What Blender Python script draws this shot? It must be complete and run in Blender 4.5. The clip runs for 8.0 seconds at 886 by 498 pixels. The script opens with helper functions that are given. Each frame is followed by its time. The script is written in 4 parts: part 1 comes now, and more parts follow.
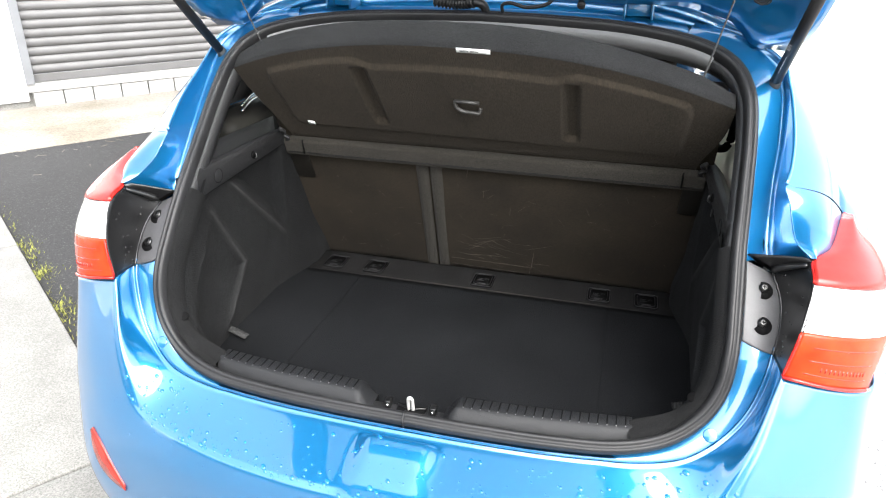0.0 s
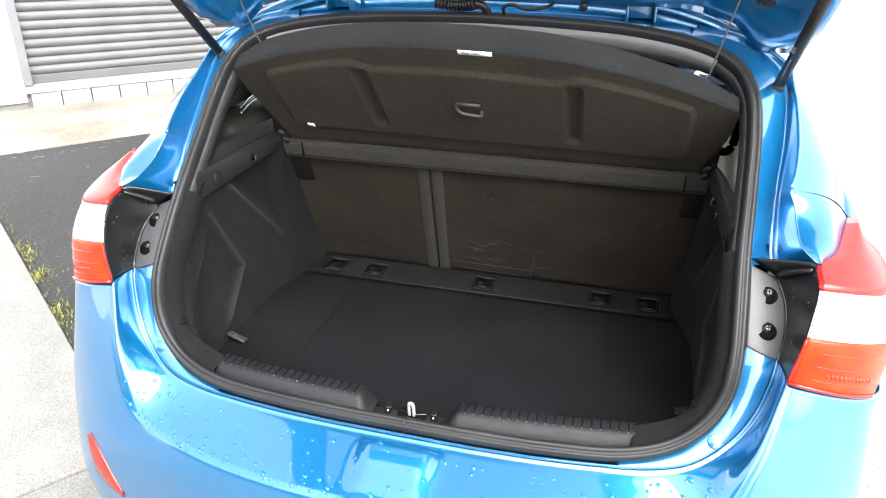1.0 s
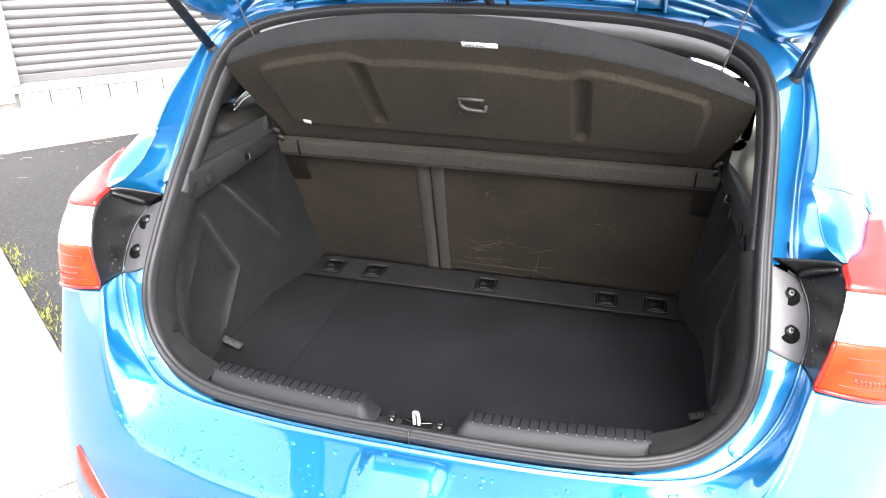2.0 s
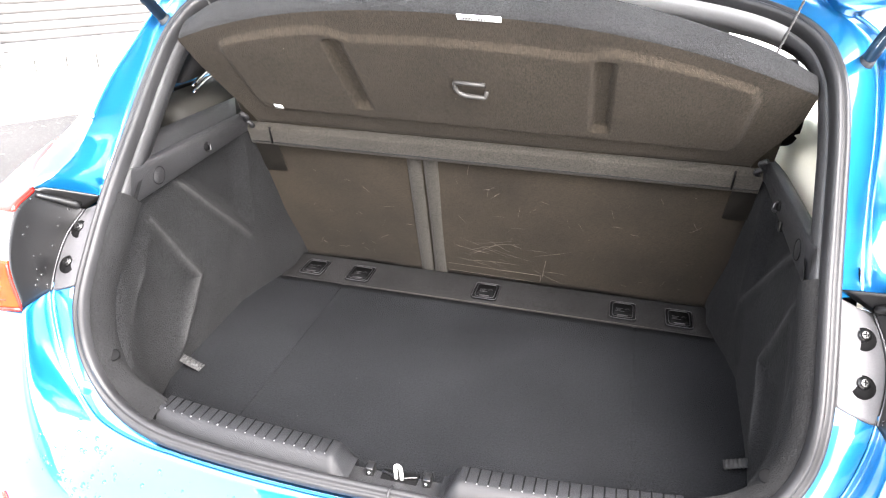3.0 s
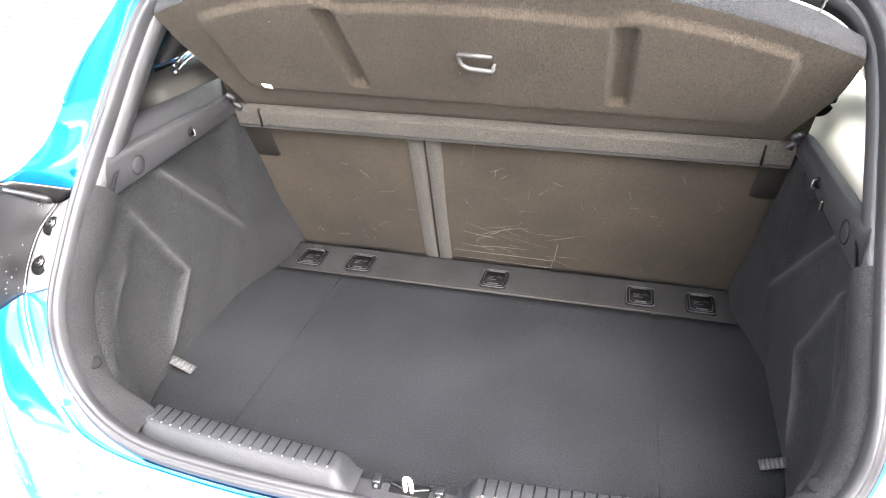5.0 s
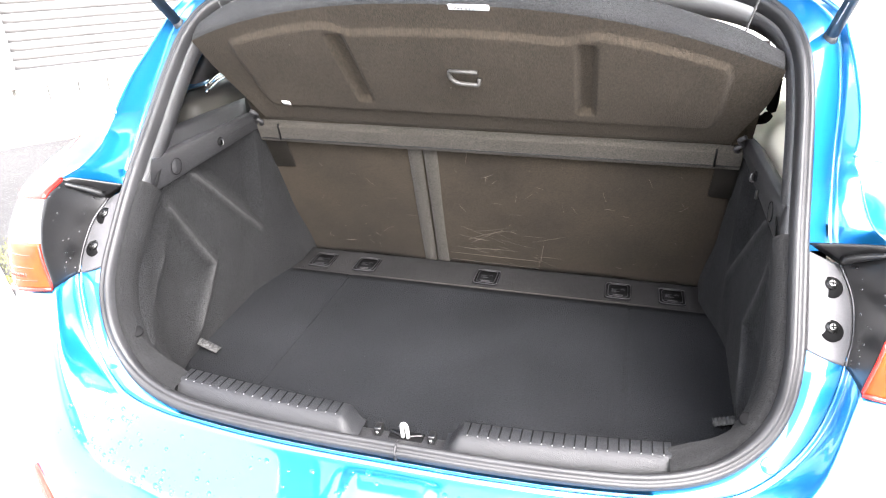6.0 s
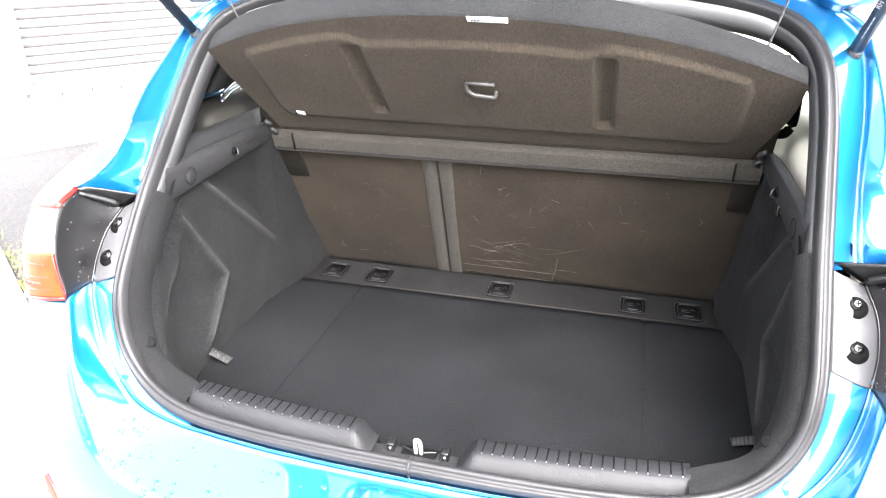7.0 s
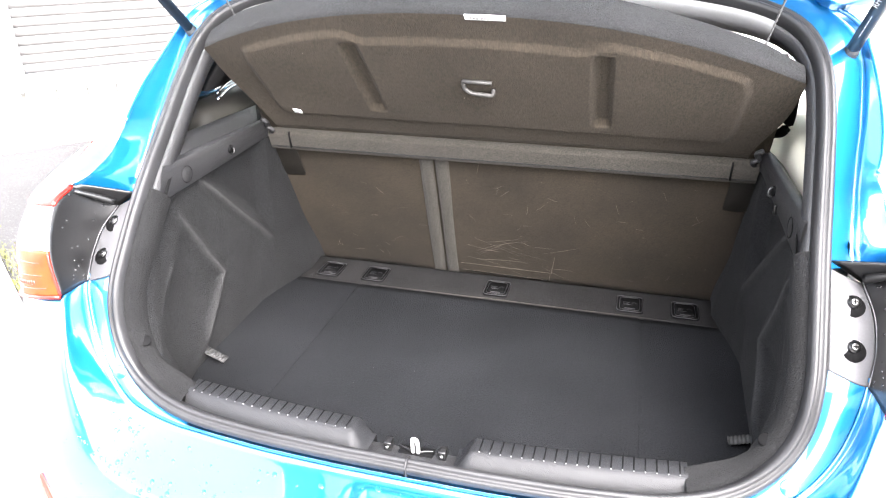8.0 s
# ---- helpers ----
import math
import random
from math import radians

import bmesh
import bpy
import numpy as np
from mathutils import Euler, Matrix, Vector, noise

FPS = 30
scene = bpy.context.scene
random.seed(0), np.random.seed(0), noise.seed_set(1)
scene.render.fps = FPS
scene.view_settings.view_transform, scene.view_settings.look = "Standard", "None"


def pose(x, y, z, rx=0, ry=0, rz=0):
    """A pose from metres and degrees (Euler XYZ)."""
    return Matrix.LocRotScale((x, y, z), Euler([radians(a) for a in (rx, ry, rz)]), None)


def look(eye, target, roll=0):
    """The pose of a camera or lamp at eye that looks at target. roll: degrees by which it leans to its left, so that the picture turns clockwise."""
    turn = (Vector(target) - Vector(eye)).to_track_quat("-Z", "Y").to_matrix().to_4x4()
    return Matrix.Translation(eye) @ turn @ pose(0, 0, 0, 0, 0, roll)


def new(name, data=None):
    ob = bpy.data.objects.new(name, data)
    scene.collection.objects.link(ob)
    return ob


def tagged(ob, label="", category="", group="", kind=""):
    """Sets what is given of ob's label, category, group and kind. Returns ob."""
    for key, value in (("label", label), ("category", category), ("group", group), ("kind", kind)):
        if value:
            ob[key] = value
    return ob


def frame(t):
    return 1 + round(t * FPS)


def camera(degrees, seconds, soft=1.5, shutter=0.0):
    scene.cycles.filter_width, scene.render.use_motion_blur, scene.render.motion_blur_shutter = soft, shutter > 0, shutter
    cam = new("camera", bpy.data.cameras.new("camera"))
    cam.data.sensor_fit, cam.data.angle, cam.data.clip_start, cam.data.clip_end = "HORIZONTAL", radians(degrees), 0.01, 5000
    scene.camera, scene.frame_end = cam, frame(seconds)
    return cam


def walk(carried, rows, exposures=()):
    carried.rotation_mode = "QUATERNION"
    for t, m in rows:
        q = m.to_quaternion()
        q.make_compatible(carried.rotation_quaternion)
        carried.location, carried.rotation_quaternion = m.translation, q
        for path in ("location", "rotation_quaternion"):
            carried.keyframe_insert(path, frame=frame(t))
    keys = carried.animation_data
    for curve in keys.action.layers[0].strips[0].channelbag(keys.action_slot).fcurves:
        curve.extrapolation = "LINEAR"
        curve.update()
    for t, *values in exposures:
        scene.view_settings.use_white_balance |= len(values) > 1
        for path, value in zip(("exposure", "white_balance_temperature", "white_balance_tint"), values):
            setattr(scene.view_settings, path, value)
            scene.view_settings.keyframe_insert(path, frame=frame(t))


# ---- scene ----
cam = camera(65.8, 8.0, soft=1.1)
PATH = [
    (0, (0.342, -1.071, 1.501), (-0.122, 0.691, 0.675), 0.7),
    (0.5, (0.339, -1.07, 1.502), (-0.112, 0.695, 0.677), 1.0),
    (1, (0.333, -1.059, 1.5), (-0.127, 0.706, 0.678), 0.8),
    (2.5, (0.281, -0.919, 1.469), (-0.15, 0.845, 0.632), 0.5),
    (3, (0.259, -0.769, 1.452), (-0.181, 0.962, 0.553), 0.9),
    (3.5, (0.189, -0.64, 1.406), (-0.214, 1.028, 0.378), 1.5),
    (4, (0.159, -0.571, 1.385), (-0.217, 1.041, 0.262), 0.7),
    (4.5, (0.175, -0.591, 1.407), (-0.217, 1.044, 0.323), 0.4),
    (4.7, (0.191, -0.615, 1.42), (-0.217, 1.051, 0.391), -0.1),
    (5.8, (0.299, -0.855, 1.423), (-0.166, 0.891, 0.566), -0.8),
    (6, (0.302, -0.869, 1.419), (-0.168, 0.879, 0.568), -0.9),
    (6.5, (0.296, -0.866, 1.422), (-0.194, 0.882, 0.584), -0.5),
    (7, (0.286, -0.856, 1.424), (-0.21, 0.894, 0.592), -0.6),
    (7.5, (0.281, -0.855, 1.422), (-0.208, 0.898, 0.591), -0.6),
    (8, (0.283, -0.855, 1.421), (-0.201, 0.898, 0.588), -0.4),
]
EXPOSURES = [(0.0, 2.62, 6500, 9), (0.5, 2.62, 6500, 9), (1.0, 2.65, 6500, 9), (2.3, 3.58, 6550, 14), (2.5, 3.88, 6550, 14), (3.0, 4.23, 6650, 14), (3.5, 4.68, 6650, 14), (4.0, 4.88, 6650, 14), (4.5, 5.13, 6650, 14), (4.7, 5.08, 6650, 14), (5.8, 4.29, 6550, 14), (6.5, 4.29, 6550, 14), (8.0, 4.34, 6550, 14)]
walk(cam, [(t, look(eye, target, roll)) for t, eye, target, roll in PATH], EXPOSURES)

# ---- world, sun, exposure ----
world = bpy.data.worlds.new("sky_world")
scene.world = world
world.use_nodes = True
wt = world.node_tree
sky = wt.nodes.new("ShaderNodeTexSky")
sky.sky_type = "NISHITA"
sky.sun_disc = False
sky.sun_elevation = radians(50)
sky.sun_rotation = radians(143)
sky.air_density, sky.dust_density, sky.ozone_density = 1.0, 3.0, 1.0
grey = wt.nodes.new("ShaderNodeHueSaturation")      # bright overcast: the sky's blue is veiled
grey.inputs["Saturation"].default_value = 0.25
wt.links.new(sky.outputs[0], grey.inputs["Color"])
wt.links.new(grey.outputs[0], wt.nodes["Background"].inputs[0])
wt.nodes["Background"].inputs[1].default_value = 0.15
sun_data = bpy.data.lights.new("sun", "SUN")
sun_data.energy, sun_data.angle, sun_data.color = 1.2, radians(60), (1.0, 0.98, 0.95)
sun = new("sun", sun_data)
sun.matrix_world = look((3.87, -5.13, 7.66), (0, 0, 0))


# ---- materials ----
def material(name, base, rough=0.5, metal=0.0, coat=0.0, fine=0.0, fine_scale=400.0, tone=0.15, tone_scale=6.0,
             second=None, bump=0.0, bump_scale=300.0, spec=0.5, sheen=0.0, rough_var=0.0, specks=None, stretch=None):
    """A surface with broad tone changes (stains), fine grain and fine relief, at real-world size."""
    m = bpy.data.materials.new(name)
    m.use_nodes = True
    n, l = m.node_tree.nodes, m.node_tree.links
    b = n["Principled BSDF"]
    b.inputs["Roughness"].default_value = rough
    b.inputs["Metallic"].default_value = metal
    b.inputs["Coat Weight"].default_value = coat
    b.inputs["Coat Roughness"].default_value = 0.03
    b.inputs["Specular IOR Level"].default_value = spec
    b.inputs["Sheen Weight"].default_value = sheen
    b.inputs["Sheen Roughness"].default_value = 0.6
    co = n.new("ShaderNodeTexCoord").outputs["Object"]
    big = n.new("ShaderNodeTexNoise")
    big.inputs["Scale"].default_value, big.inputs["Detail"].default_value = tone_scale, 5.0
    l.new(co, big.inputs["Vector"])
    dark = [c * (1 - tone) for c in base]
    light = list(second) if second else [min(1.0, c * (1 + tone)) for c in base]
    mix = n.new("ShaderNodeMix")
    mix.data_type = "RGBA"
    mix.inputs[6].default_value, mix.inputs[7].default_value = (*dark, 1), (*light, 1)
    ramp = n.new("ShaderNodeMapRange")
    ramp.inputs[1].default_value, ramp.inputs[2].default_value = 0.35, 0.65
    l.new(big.outputs["Fac"], ramp.inputs[0])
    l.new(ramp.outputs[0], mix.inputs[0])
    colour = mix.outputs[2]
    if fine:
        small = n.new("ShaderNodeTexNoise")
        small.inputs["Scale"].default_value, small.inputs["Detail"].default_value = fine_scale, 3.0
        if stretch:                                     # fibres that run one way
            mp = n.new("ShaderNodeMapping")
            mp.inputs["Scale"].default_value = stretch
            l.new(co, mp.inputs["Vector"])
            l.new(mp.outputs[0], small.inputs["Vector"])
        else:
            l.new(co, small.inputs["Vector"])
        gain = n.new("ShaderNodeMapRange")
        gain.inputs[1].default_value, gain.inputs[2].default_value = 0.3, 0.7
        gain.inputs[3].default_value, gain.inputs[4].default_value = 1 - fine, 1 + fine
        l.new(small.outputs["Fac"], gain.inputs[0])
        mul = n.new("ShaderNodeMix")
        mul.data_type, mul.blend_type = "RGBA", "MULTIPLY"
        mul.inputs[0].default_value = 1.0
        l.new(colour, mul.inputs[6])
        l.new(gain.outputs[0], mul.inputs[7])
        colour = mul.outputs[2]
    if specks:                                          # lint, chips of stone: (scale, share of cells, radius, colour)
        vo = n.new("ShaderNodeTexVoronoi")
        vo.inputs["Scale"].default_value = specks[0]
        l.new(co, vo.inputs["Vector"])
        near = n.new("ShaderNodeMath")
        near.operation, near.inputs[1].default_value = "LESS_THAN", specks[2]
        l.new(vo.outputs["Distance"], near.inputs[0])
        pick = n.new("ShaderNodeSeparateColor")
        l.new(vo.outputs["Color"], pick.inputs[0])
        some = n.new("ShaderNodeMath")
        some.operation, some.inputs[1].default_value = "LESS_THAN", specks[1]
        l.new(pick.outputs[0], some.inputs[0])
        both = n.new("ShaderNodeMath")
        both.operation = "MULTIPLY"
        l.new(near.outputs[0], both.inputs[0])
        l.new(some.outputs[0], both.inputs[1])
        dot = n.new("ShaderNodeMix")
        dot.data_type = "RGBA"
        dot.inputs[7].default_value = (*specks[3], 1)
        l.new(both.outputs[0], dot.inputs[0])
        l.new(colour, dot.inputs[6])
        colour = dot.outputs[2]
    l.new(colour, b.inputs["Base Color"])
    if rough_var:
        rr = n.new("ShaderNodeMapRange")
        rr.inputs[3].default_value, rr.inputs[4].default_value = rough - rough_var, rough + rough_var
        l.new(big.outputs["Fac"], rr.inputs[0])
        l.new(rr.outputs[0], b.inputs["Roughness"])
    if bump:
        tex = n.new("ShaderNodeTexNoise")
        tex.inputs["Scale"].default_value, tex.inputs["Detail"].default_value = bump_scale, 2.0
        l.new(co, tex.inputs["Vector"])
        bp = n.new("ShaderNodeBump")
        bp.inputs["Strength"].default_value, bp.inputs["Distance"].default_value = bump, 0.002
        l.new(tex.outputs["Fac"], bp.inputs["Height"])
        l.new(bp.outputs[0], b.inputs["Normal"])
    return m


def worn_highlight(m, lines, width, colour, weight):
    """Makes a surface paler along straight ridges, given as ((y, z), (y, z)), in broken patches: wear and highlight in
    one colour.
    """
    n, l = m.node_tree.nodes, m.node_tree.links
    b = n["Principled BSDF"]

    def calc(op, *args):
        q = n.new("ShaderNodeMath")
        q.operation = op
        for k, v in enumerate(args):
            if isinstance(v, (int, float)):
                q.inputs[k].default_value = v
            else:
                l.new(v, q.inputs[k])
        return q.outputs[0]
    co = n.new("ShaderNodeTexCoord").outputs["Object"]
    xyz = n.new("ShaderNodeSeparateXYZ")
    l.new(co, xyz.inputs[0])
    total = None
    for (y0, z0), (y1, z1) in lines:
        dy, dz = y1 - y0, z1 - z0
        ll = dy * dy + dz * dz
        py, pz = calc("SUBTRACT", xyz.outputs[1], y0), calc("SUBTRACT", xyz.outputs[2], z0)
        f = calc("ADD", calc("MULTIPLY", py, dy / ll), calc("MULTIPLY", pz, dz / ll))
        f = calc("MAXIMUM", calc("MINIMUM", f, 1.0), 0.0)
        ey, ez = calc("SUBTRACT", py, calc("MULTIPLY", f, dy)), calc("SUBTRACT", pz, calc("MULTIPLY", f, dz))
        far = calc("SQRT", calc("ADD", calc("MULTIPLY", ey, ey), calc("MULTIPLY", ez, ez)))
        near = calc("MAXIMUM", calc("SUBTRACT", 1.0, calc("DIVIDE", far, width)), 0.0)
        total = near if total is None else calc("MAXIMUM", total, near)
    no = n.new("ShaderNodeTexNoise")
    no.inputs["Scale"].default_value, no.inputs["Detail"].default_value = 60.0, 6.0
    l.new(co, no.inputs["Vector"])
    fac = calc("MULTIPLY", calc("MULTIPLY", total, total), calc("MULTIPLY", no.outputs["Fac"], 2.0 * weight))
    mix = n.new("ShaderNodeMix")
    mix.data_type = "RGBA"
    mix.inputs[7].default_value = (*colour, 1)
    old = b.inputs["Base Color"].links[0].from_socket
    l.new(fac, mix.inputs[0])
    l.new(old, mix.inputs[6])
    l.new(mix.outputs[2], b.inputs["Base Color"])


PAINT = material("blue_metallic_paint", (0.003, 0.135, 0.32), 0.34, 0.65, 1.0, fine=0.06, fine_scale=1500, tone=0.03)
PAINT.node_tree.nodes["Principled BSDF"].inputs["Coat IOR"].default_value = 1.95
STRUTBLACK = material("black_painted_tube", (0.011, 0.0105, 0.010), 0.5, spec=0.25, tone=0.15, fine=0.1)
RUBBER = material("black_rubber", (0.01152, 0.01152, 0.01224), 0.5, spec=0.32, fine=0.2, fine_scale=250, tone=0.2, tone_scale=9, rough_var=0.1)
FELT = material("charcoal_felt", (0.0066, 0.0067, 0.0069), 0.95, fine=0.5, fine_scale=340, tone=0.18, tone_scale=10, bump=0.7, bump_scale=400, spec=0.1, sheen=0.01)
CARPET = material("dark_boot_carpet", (0.0074, 0.0078, 0.0086), 0.97, fine=0.6, fine_scale=300, tone=0.16, tone_scale=5, bump=1.0, bump_scale=350, spec=0.05, specks=(90, 0.02, 0.08, (0.07, 0.07, 0.066)))
SEATFELT = material("worn_brown_seat_felt", (0.01445, 0.01084, 0.006966), 0.9, fine=0.4, fine_scale=300, tone=0.26, tone_scale=5.5, bump=0.4, bump_scale=500, spec=0.2, sheen=0.01, specks=(60, 0.04, 0.10, (0.07, 0.058, 0.04)))
SHELFFELT = material("ribbed_shelf_felt", (0.02598, 0.02096, 0.01547), 0.95, fine=0.4, fine_scale=420, tone=0.12, tone_scale=5, bump=0.9, bump_scale=420, spec=0.1, sheen=0.02, specks=(60, 0.012, 0.07, (0.22, 0.20, 0.17)), stretch=(1.0, 0.3, 0.3))
LIPFELT = material("grey_speckled_felt", (0.0125, 0.0128, 0.0133), 0.95, fine=0.6, fine_scale=380, tone=0.1, bump=0.9, bump_scale=600, spec=0.1, sheen=0.02)
# tray felt is lightened to make up for the shade by the seat
TRAYFELT = material("lightened_tray_felt", (0.01033, 0.01001, 0.01009), 0.95, fine=0.5, fine_scale=300, tone=0.15, tone_scale=7, bump=0.6, bump_scale=600, spec=0.08)
PLASTIC = material("black_grained_plastic", (0.01122, 0.01122, 0.0121), 0.48, fine=0.12, fine_scale=500, tone=0.12, bump=0.5, bump_scale=900)
SILL = material("dark_grey_sill_plastic", (0.0068, 0.007055, 0.00799), 0.5, fine=0.12, fine_scale=900, tone=0.12, bump=0.5, bump_scale=900, spec=0.32)
GLOSS = material("glossy_black_plastic", (0.006, 0.006, 0.0063), 0.32, spec=0.5, tone=0.1, rough_var=0.08)
BRACKET = material("satin_black_bracket", (0.0468, 0.0468, 0.04961), 0.5, spec=0.45, fine=0.1, tone=0.15, bump=0.06, bump_scale=900)
CHROME = material("bright_steel", (0.75, 0.75, 0.74), 0.2, 1.0, tone=0.1, tone_scale=60)
SCREW = material("dull_steel", (0.051, 0.051, 0.051), 0.35, 1.0, tone=0.2, tone_scale=80)
REDLENS = material("red_lens", (0.33, 0.012, 0.008), 0.14, coat=0.25, spec=0.3, tone=0.15, tone_scale=30)
WHITELENS = material("clear_white_lens", (0.72, 0.70, 0.70), 0.08, coat=1.0, tone=0.05, tone_scale=30)
ORANGELENS = material("orange_red_lens", (0.40, 0.026, 0.005), 0.16, spec=0.25, tone=0.25, tone_scale=25)
WHITETAG = material("white_paper_tag", (0.8, 0.8, 0.78), 0.6, tone=0.05)
INK = material("grey_print", (0.12, 0.12, 0.12), 0.7, tone=0.05)
FAINT = material("faint_moulded_print", (0.05, 0.05, 0.05), 0.5, tone=0.05)
MATTE = material("matte_black_plastic", (0.0035, 0.0035, 0.0037), 0.7, tone=0.1, fine=0.1, spec=0.04)
RAIL = material("grey_rail_felt", (0.0232, 0.0208, 0.0172), 0.95, fine=0.5, fine_scale=320, tone=0.1, bump=0.8, bump_scale=600, spec=0.15, sheen=0.04)
PRINT = material("pale_grey_print", (0.30, 0.30, 0.30), 0.6, tone=0.1)
SCRATCH = material("pale_scratch", (0.062, 0.053, 0.040), 0.8, tone=0.5, tone_scale=90)
DOT = material("pale_rib_nub", (0.132, 0.132, 0.132), 0.6, tone=0.1)
ASPHALT = material("damp_asphalt", (0.0105, 0.0105, 0.0108), 0.85, fine=0.8, fine_scale=150, tone=0.25, tone_scale=1.2, bump=1.0, bump_scale=220, specks=(70, 0.4, 0.32, (0.050, 0.050, 0.048)))
CONCRETE = material("weathered_concrete", (0.1643, 0.1612, 0.15), 0.85, fine=0.35, fine_scale=190, tone=0.10, tone_scale=5.5, bump=0.5, bump_scale=140)
YARD = material("pale_chip_seal", (0.46, 0.455, 0.44), 0.9, fine=0.35, fine_scale=90, tone=0.08, tone_scale=1.5, bump=0.9, bump_scale=110, specks=(75, 0.35, 0.36, (0.10, 0.10, 0.10)))
APRON = material("pale_apron_concrete", (0.15, 0.13, 0.10), 0.85, fine=0.25, fine_scale=60, tone=0.16, tone_scale=1.6, second=(0.19, 0.18, 0.16), bump=0.4, bump_scale=120)
BLOCK = material("painted_white_block", (0.252, 0.249, 0.24), 0.8, fine=0.06, fine_scale=90, tone=0.06, tone_scale=5, bump=0.4, bump_scale=90)
RENDERED = material("white_painted_wall", (0.62, 0.62, 0.615), 0.8, fine=0.04, fine_scale=60, tone=0.05, tone_scale=2)
SHUTTER = material("grey_painted_steel_slat", (0.085, 0.08296, 0.08296), 0.5, fine=0.04, fine_scale=80, tone=0.08, tone_scale=4)
FRAMEGREY = material("light_grey_steel_frame", (0.1292, 0.1326, 0.1394), 0.5, tone=0.06)
# cabin trim as CREAM, with the left side's shade put into its colour
SHADED_TRIM = material("shaded_side_trim", (0.012, 0.011, 0.008), 0.75, fine=0.05, tone=0.1)
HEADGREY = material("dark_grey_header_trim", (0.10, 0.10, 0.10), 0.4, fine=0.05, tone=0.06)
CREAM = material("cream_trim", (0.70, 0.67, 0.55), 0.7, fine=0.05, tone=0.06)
MOSS = material("moss_and_weeds", (0.15, 0.155, 0.03), 0.9, fine=0.4, fine_scale=120, tone=0.3, tone_scale=20)
TYRE = material("tyre_rubber", (0.02, 0.02, 0.02), 0.8, fine=0.2, tone=0.1)
ALLOY = material("silver_alloy", (0.6, 0.6, 0.62), 0.3, 0.9, tone=0.06)
GLASS = bpy.data.materials.new("tinted_window_glass")
GLASS.use_nodes = True
gb = GLASS.node_tree.nodes["Principled BSDF"]
gb.inputs["Base Color"].default_value = (0.55, 0.60, 0.58, 1)
gb.inputs["Transmission Weight"].default_value = 1.0
gb.inputs["Roughness"].default_value = 0.0
gb.inputs["IOR"].default_value = 1.1

WALLFELT = material("charcoal_felt_with_worn_lit_ridges", (0.0076, 0.0078, 0.0081), 0.95, fine=0.9, fine_scale=290, tone=0.18, tone_scale=10, bump=1.0, bump_scale=300, spec=0.1, sheen=0.01)
# pale lines hold both the wear and the highlight of the folds
worn_highlight(WALLFELT, [((0.325, 0.955), (0.545, 0.741)), ((0.220, 0.920), (0.344, 0.736)), ((0.344, 0.736), (0.243, 0.623)), ((0.175, 0.830), (0.109, 0.765))], 0.015, (0.036, 0.036, 0.036), 0.45)
WATER = material("water_bead_on_paint", (0.005, 0.10, 0.27), 0.05, coat=0.35, tone=0.05)
BEAD = material("water_bead_on_black", (0.012, 0.012, 0.013), 0.08, coat=0.3, tone=0.05)
DARKRED = material("dark_red_reflector", (0.20, 0.014, 0.008), 0.18, coat=0.25, tone=0.25, tone_scale=40)
ZINC = material("bright_zinc", (0.52, 0.52, 0.507), 0.45, 0.35, tone=0.08, tone_scale=60)
WEBBING = material("grey_webbing", (0.0165, 0.0165, 0.0165), 0.9, fine=0.3, fine_scale=500, tone=0.1)
HANDLE = material("grey_handle_plastic", (0.03575, 0.03445, 0.0325), 0.35, tone=0.1, spec=0.3)
DARKPLATE = material("brown_black_plate", (0.007776, 0.006804, 0.005508), 0.5, tone=0.15, fine=0.1, bump=0.2, bump_scale=900, spec=0.3)


# ---- building helpers ----
def part(name, bm, mat, parent=None, label="", smooth=True, solid=0.0, bevel=0.0):
    """Links a bmesh as one mesh object under a thing or a part."""
    bmesh.ops.recalc_face_normals(bm, faces=bm.faces)
    me = bpy.data.meshes.new(name)
    bm.to_mesh(me)
    bm.free()
    me.materials.append(mat)
    ob = new(name, me)
    if smooth:
        for p in me.polygons:
            p.use_smooth = True
    if solid:
        md = ob.modifiers.new("thickness", "SOLIDIFY")
        md.thickness, md.offset = solid, -1.0
    if bevel:
        md = ob.modifiers.new("edges", "BEVEL")
        md.width, md.segments, md.limit_method, md.angle_limit = bevel, 2, "ANGLE", radians(40)
    if parent:
        ob.parent = parent
    if label:
        tagged(ob, label)
    return ob


def empty(name, at=(0, 0, 0)):
    ob = new(name)
    ob.location = at
    return ob


def spline(points, t):
    """Catmull-Rom through the points, t from 0 to 1."""
    n = len(points) - 1
    s = min(max(t, 0.0), 1.0) * n
    i = min(int(s), n - 1)
    f = s - i
    p1, p2 = Vector(points[i]), Vector(points[i + 1])
    p0 = Vector(points[i - 1]) if i else 2 * p1 - p2
    p3 = Vector(points[i + 2]) if i + 2 <= n else 2 * p2 - p1
    return 0.5 * (2 * p1 + (p2 - p0) * f + (2 * p0 - 5 * p1 + 4 * p2 - p3) * f * f + (3 * p1 - p0 - 3 * p2 + p3) * f ** 3)


def sheet(fn, nu, nv, close_u=False):
    """A bmesh grid from fn(a, b), a and b from 0 to 1."""
    bm = bmesh.new()
    rows = [[bm.verts.new(fn(i / nu, j / nv)) for j in range(nv + 1)] for i in range(nu + (0 if close_u else 1))]
    for i in range(nu):
        k = (i + 1) % len(rows)
        for j in range(nv):
            bm.faces.new((rows[i][j], rows[k][j], rows[k][j + 1], rows[i][j + 1]))
    return bm


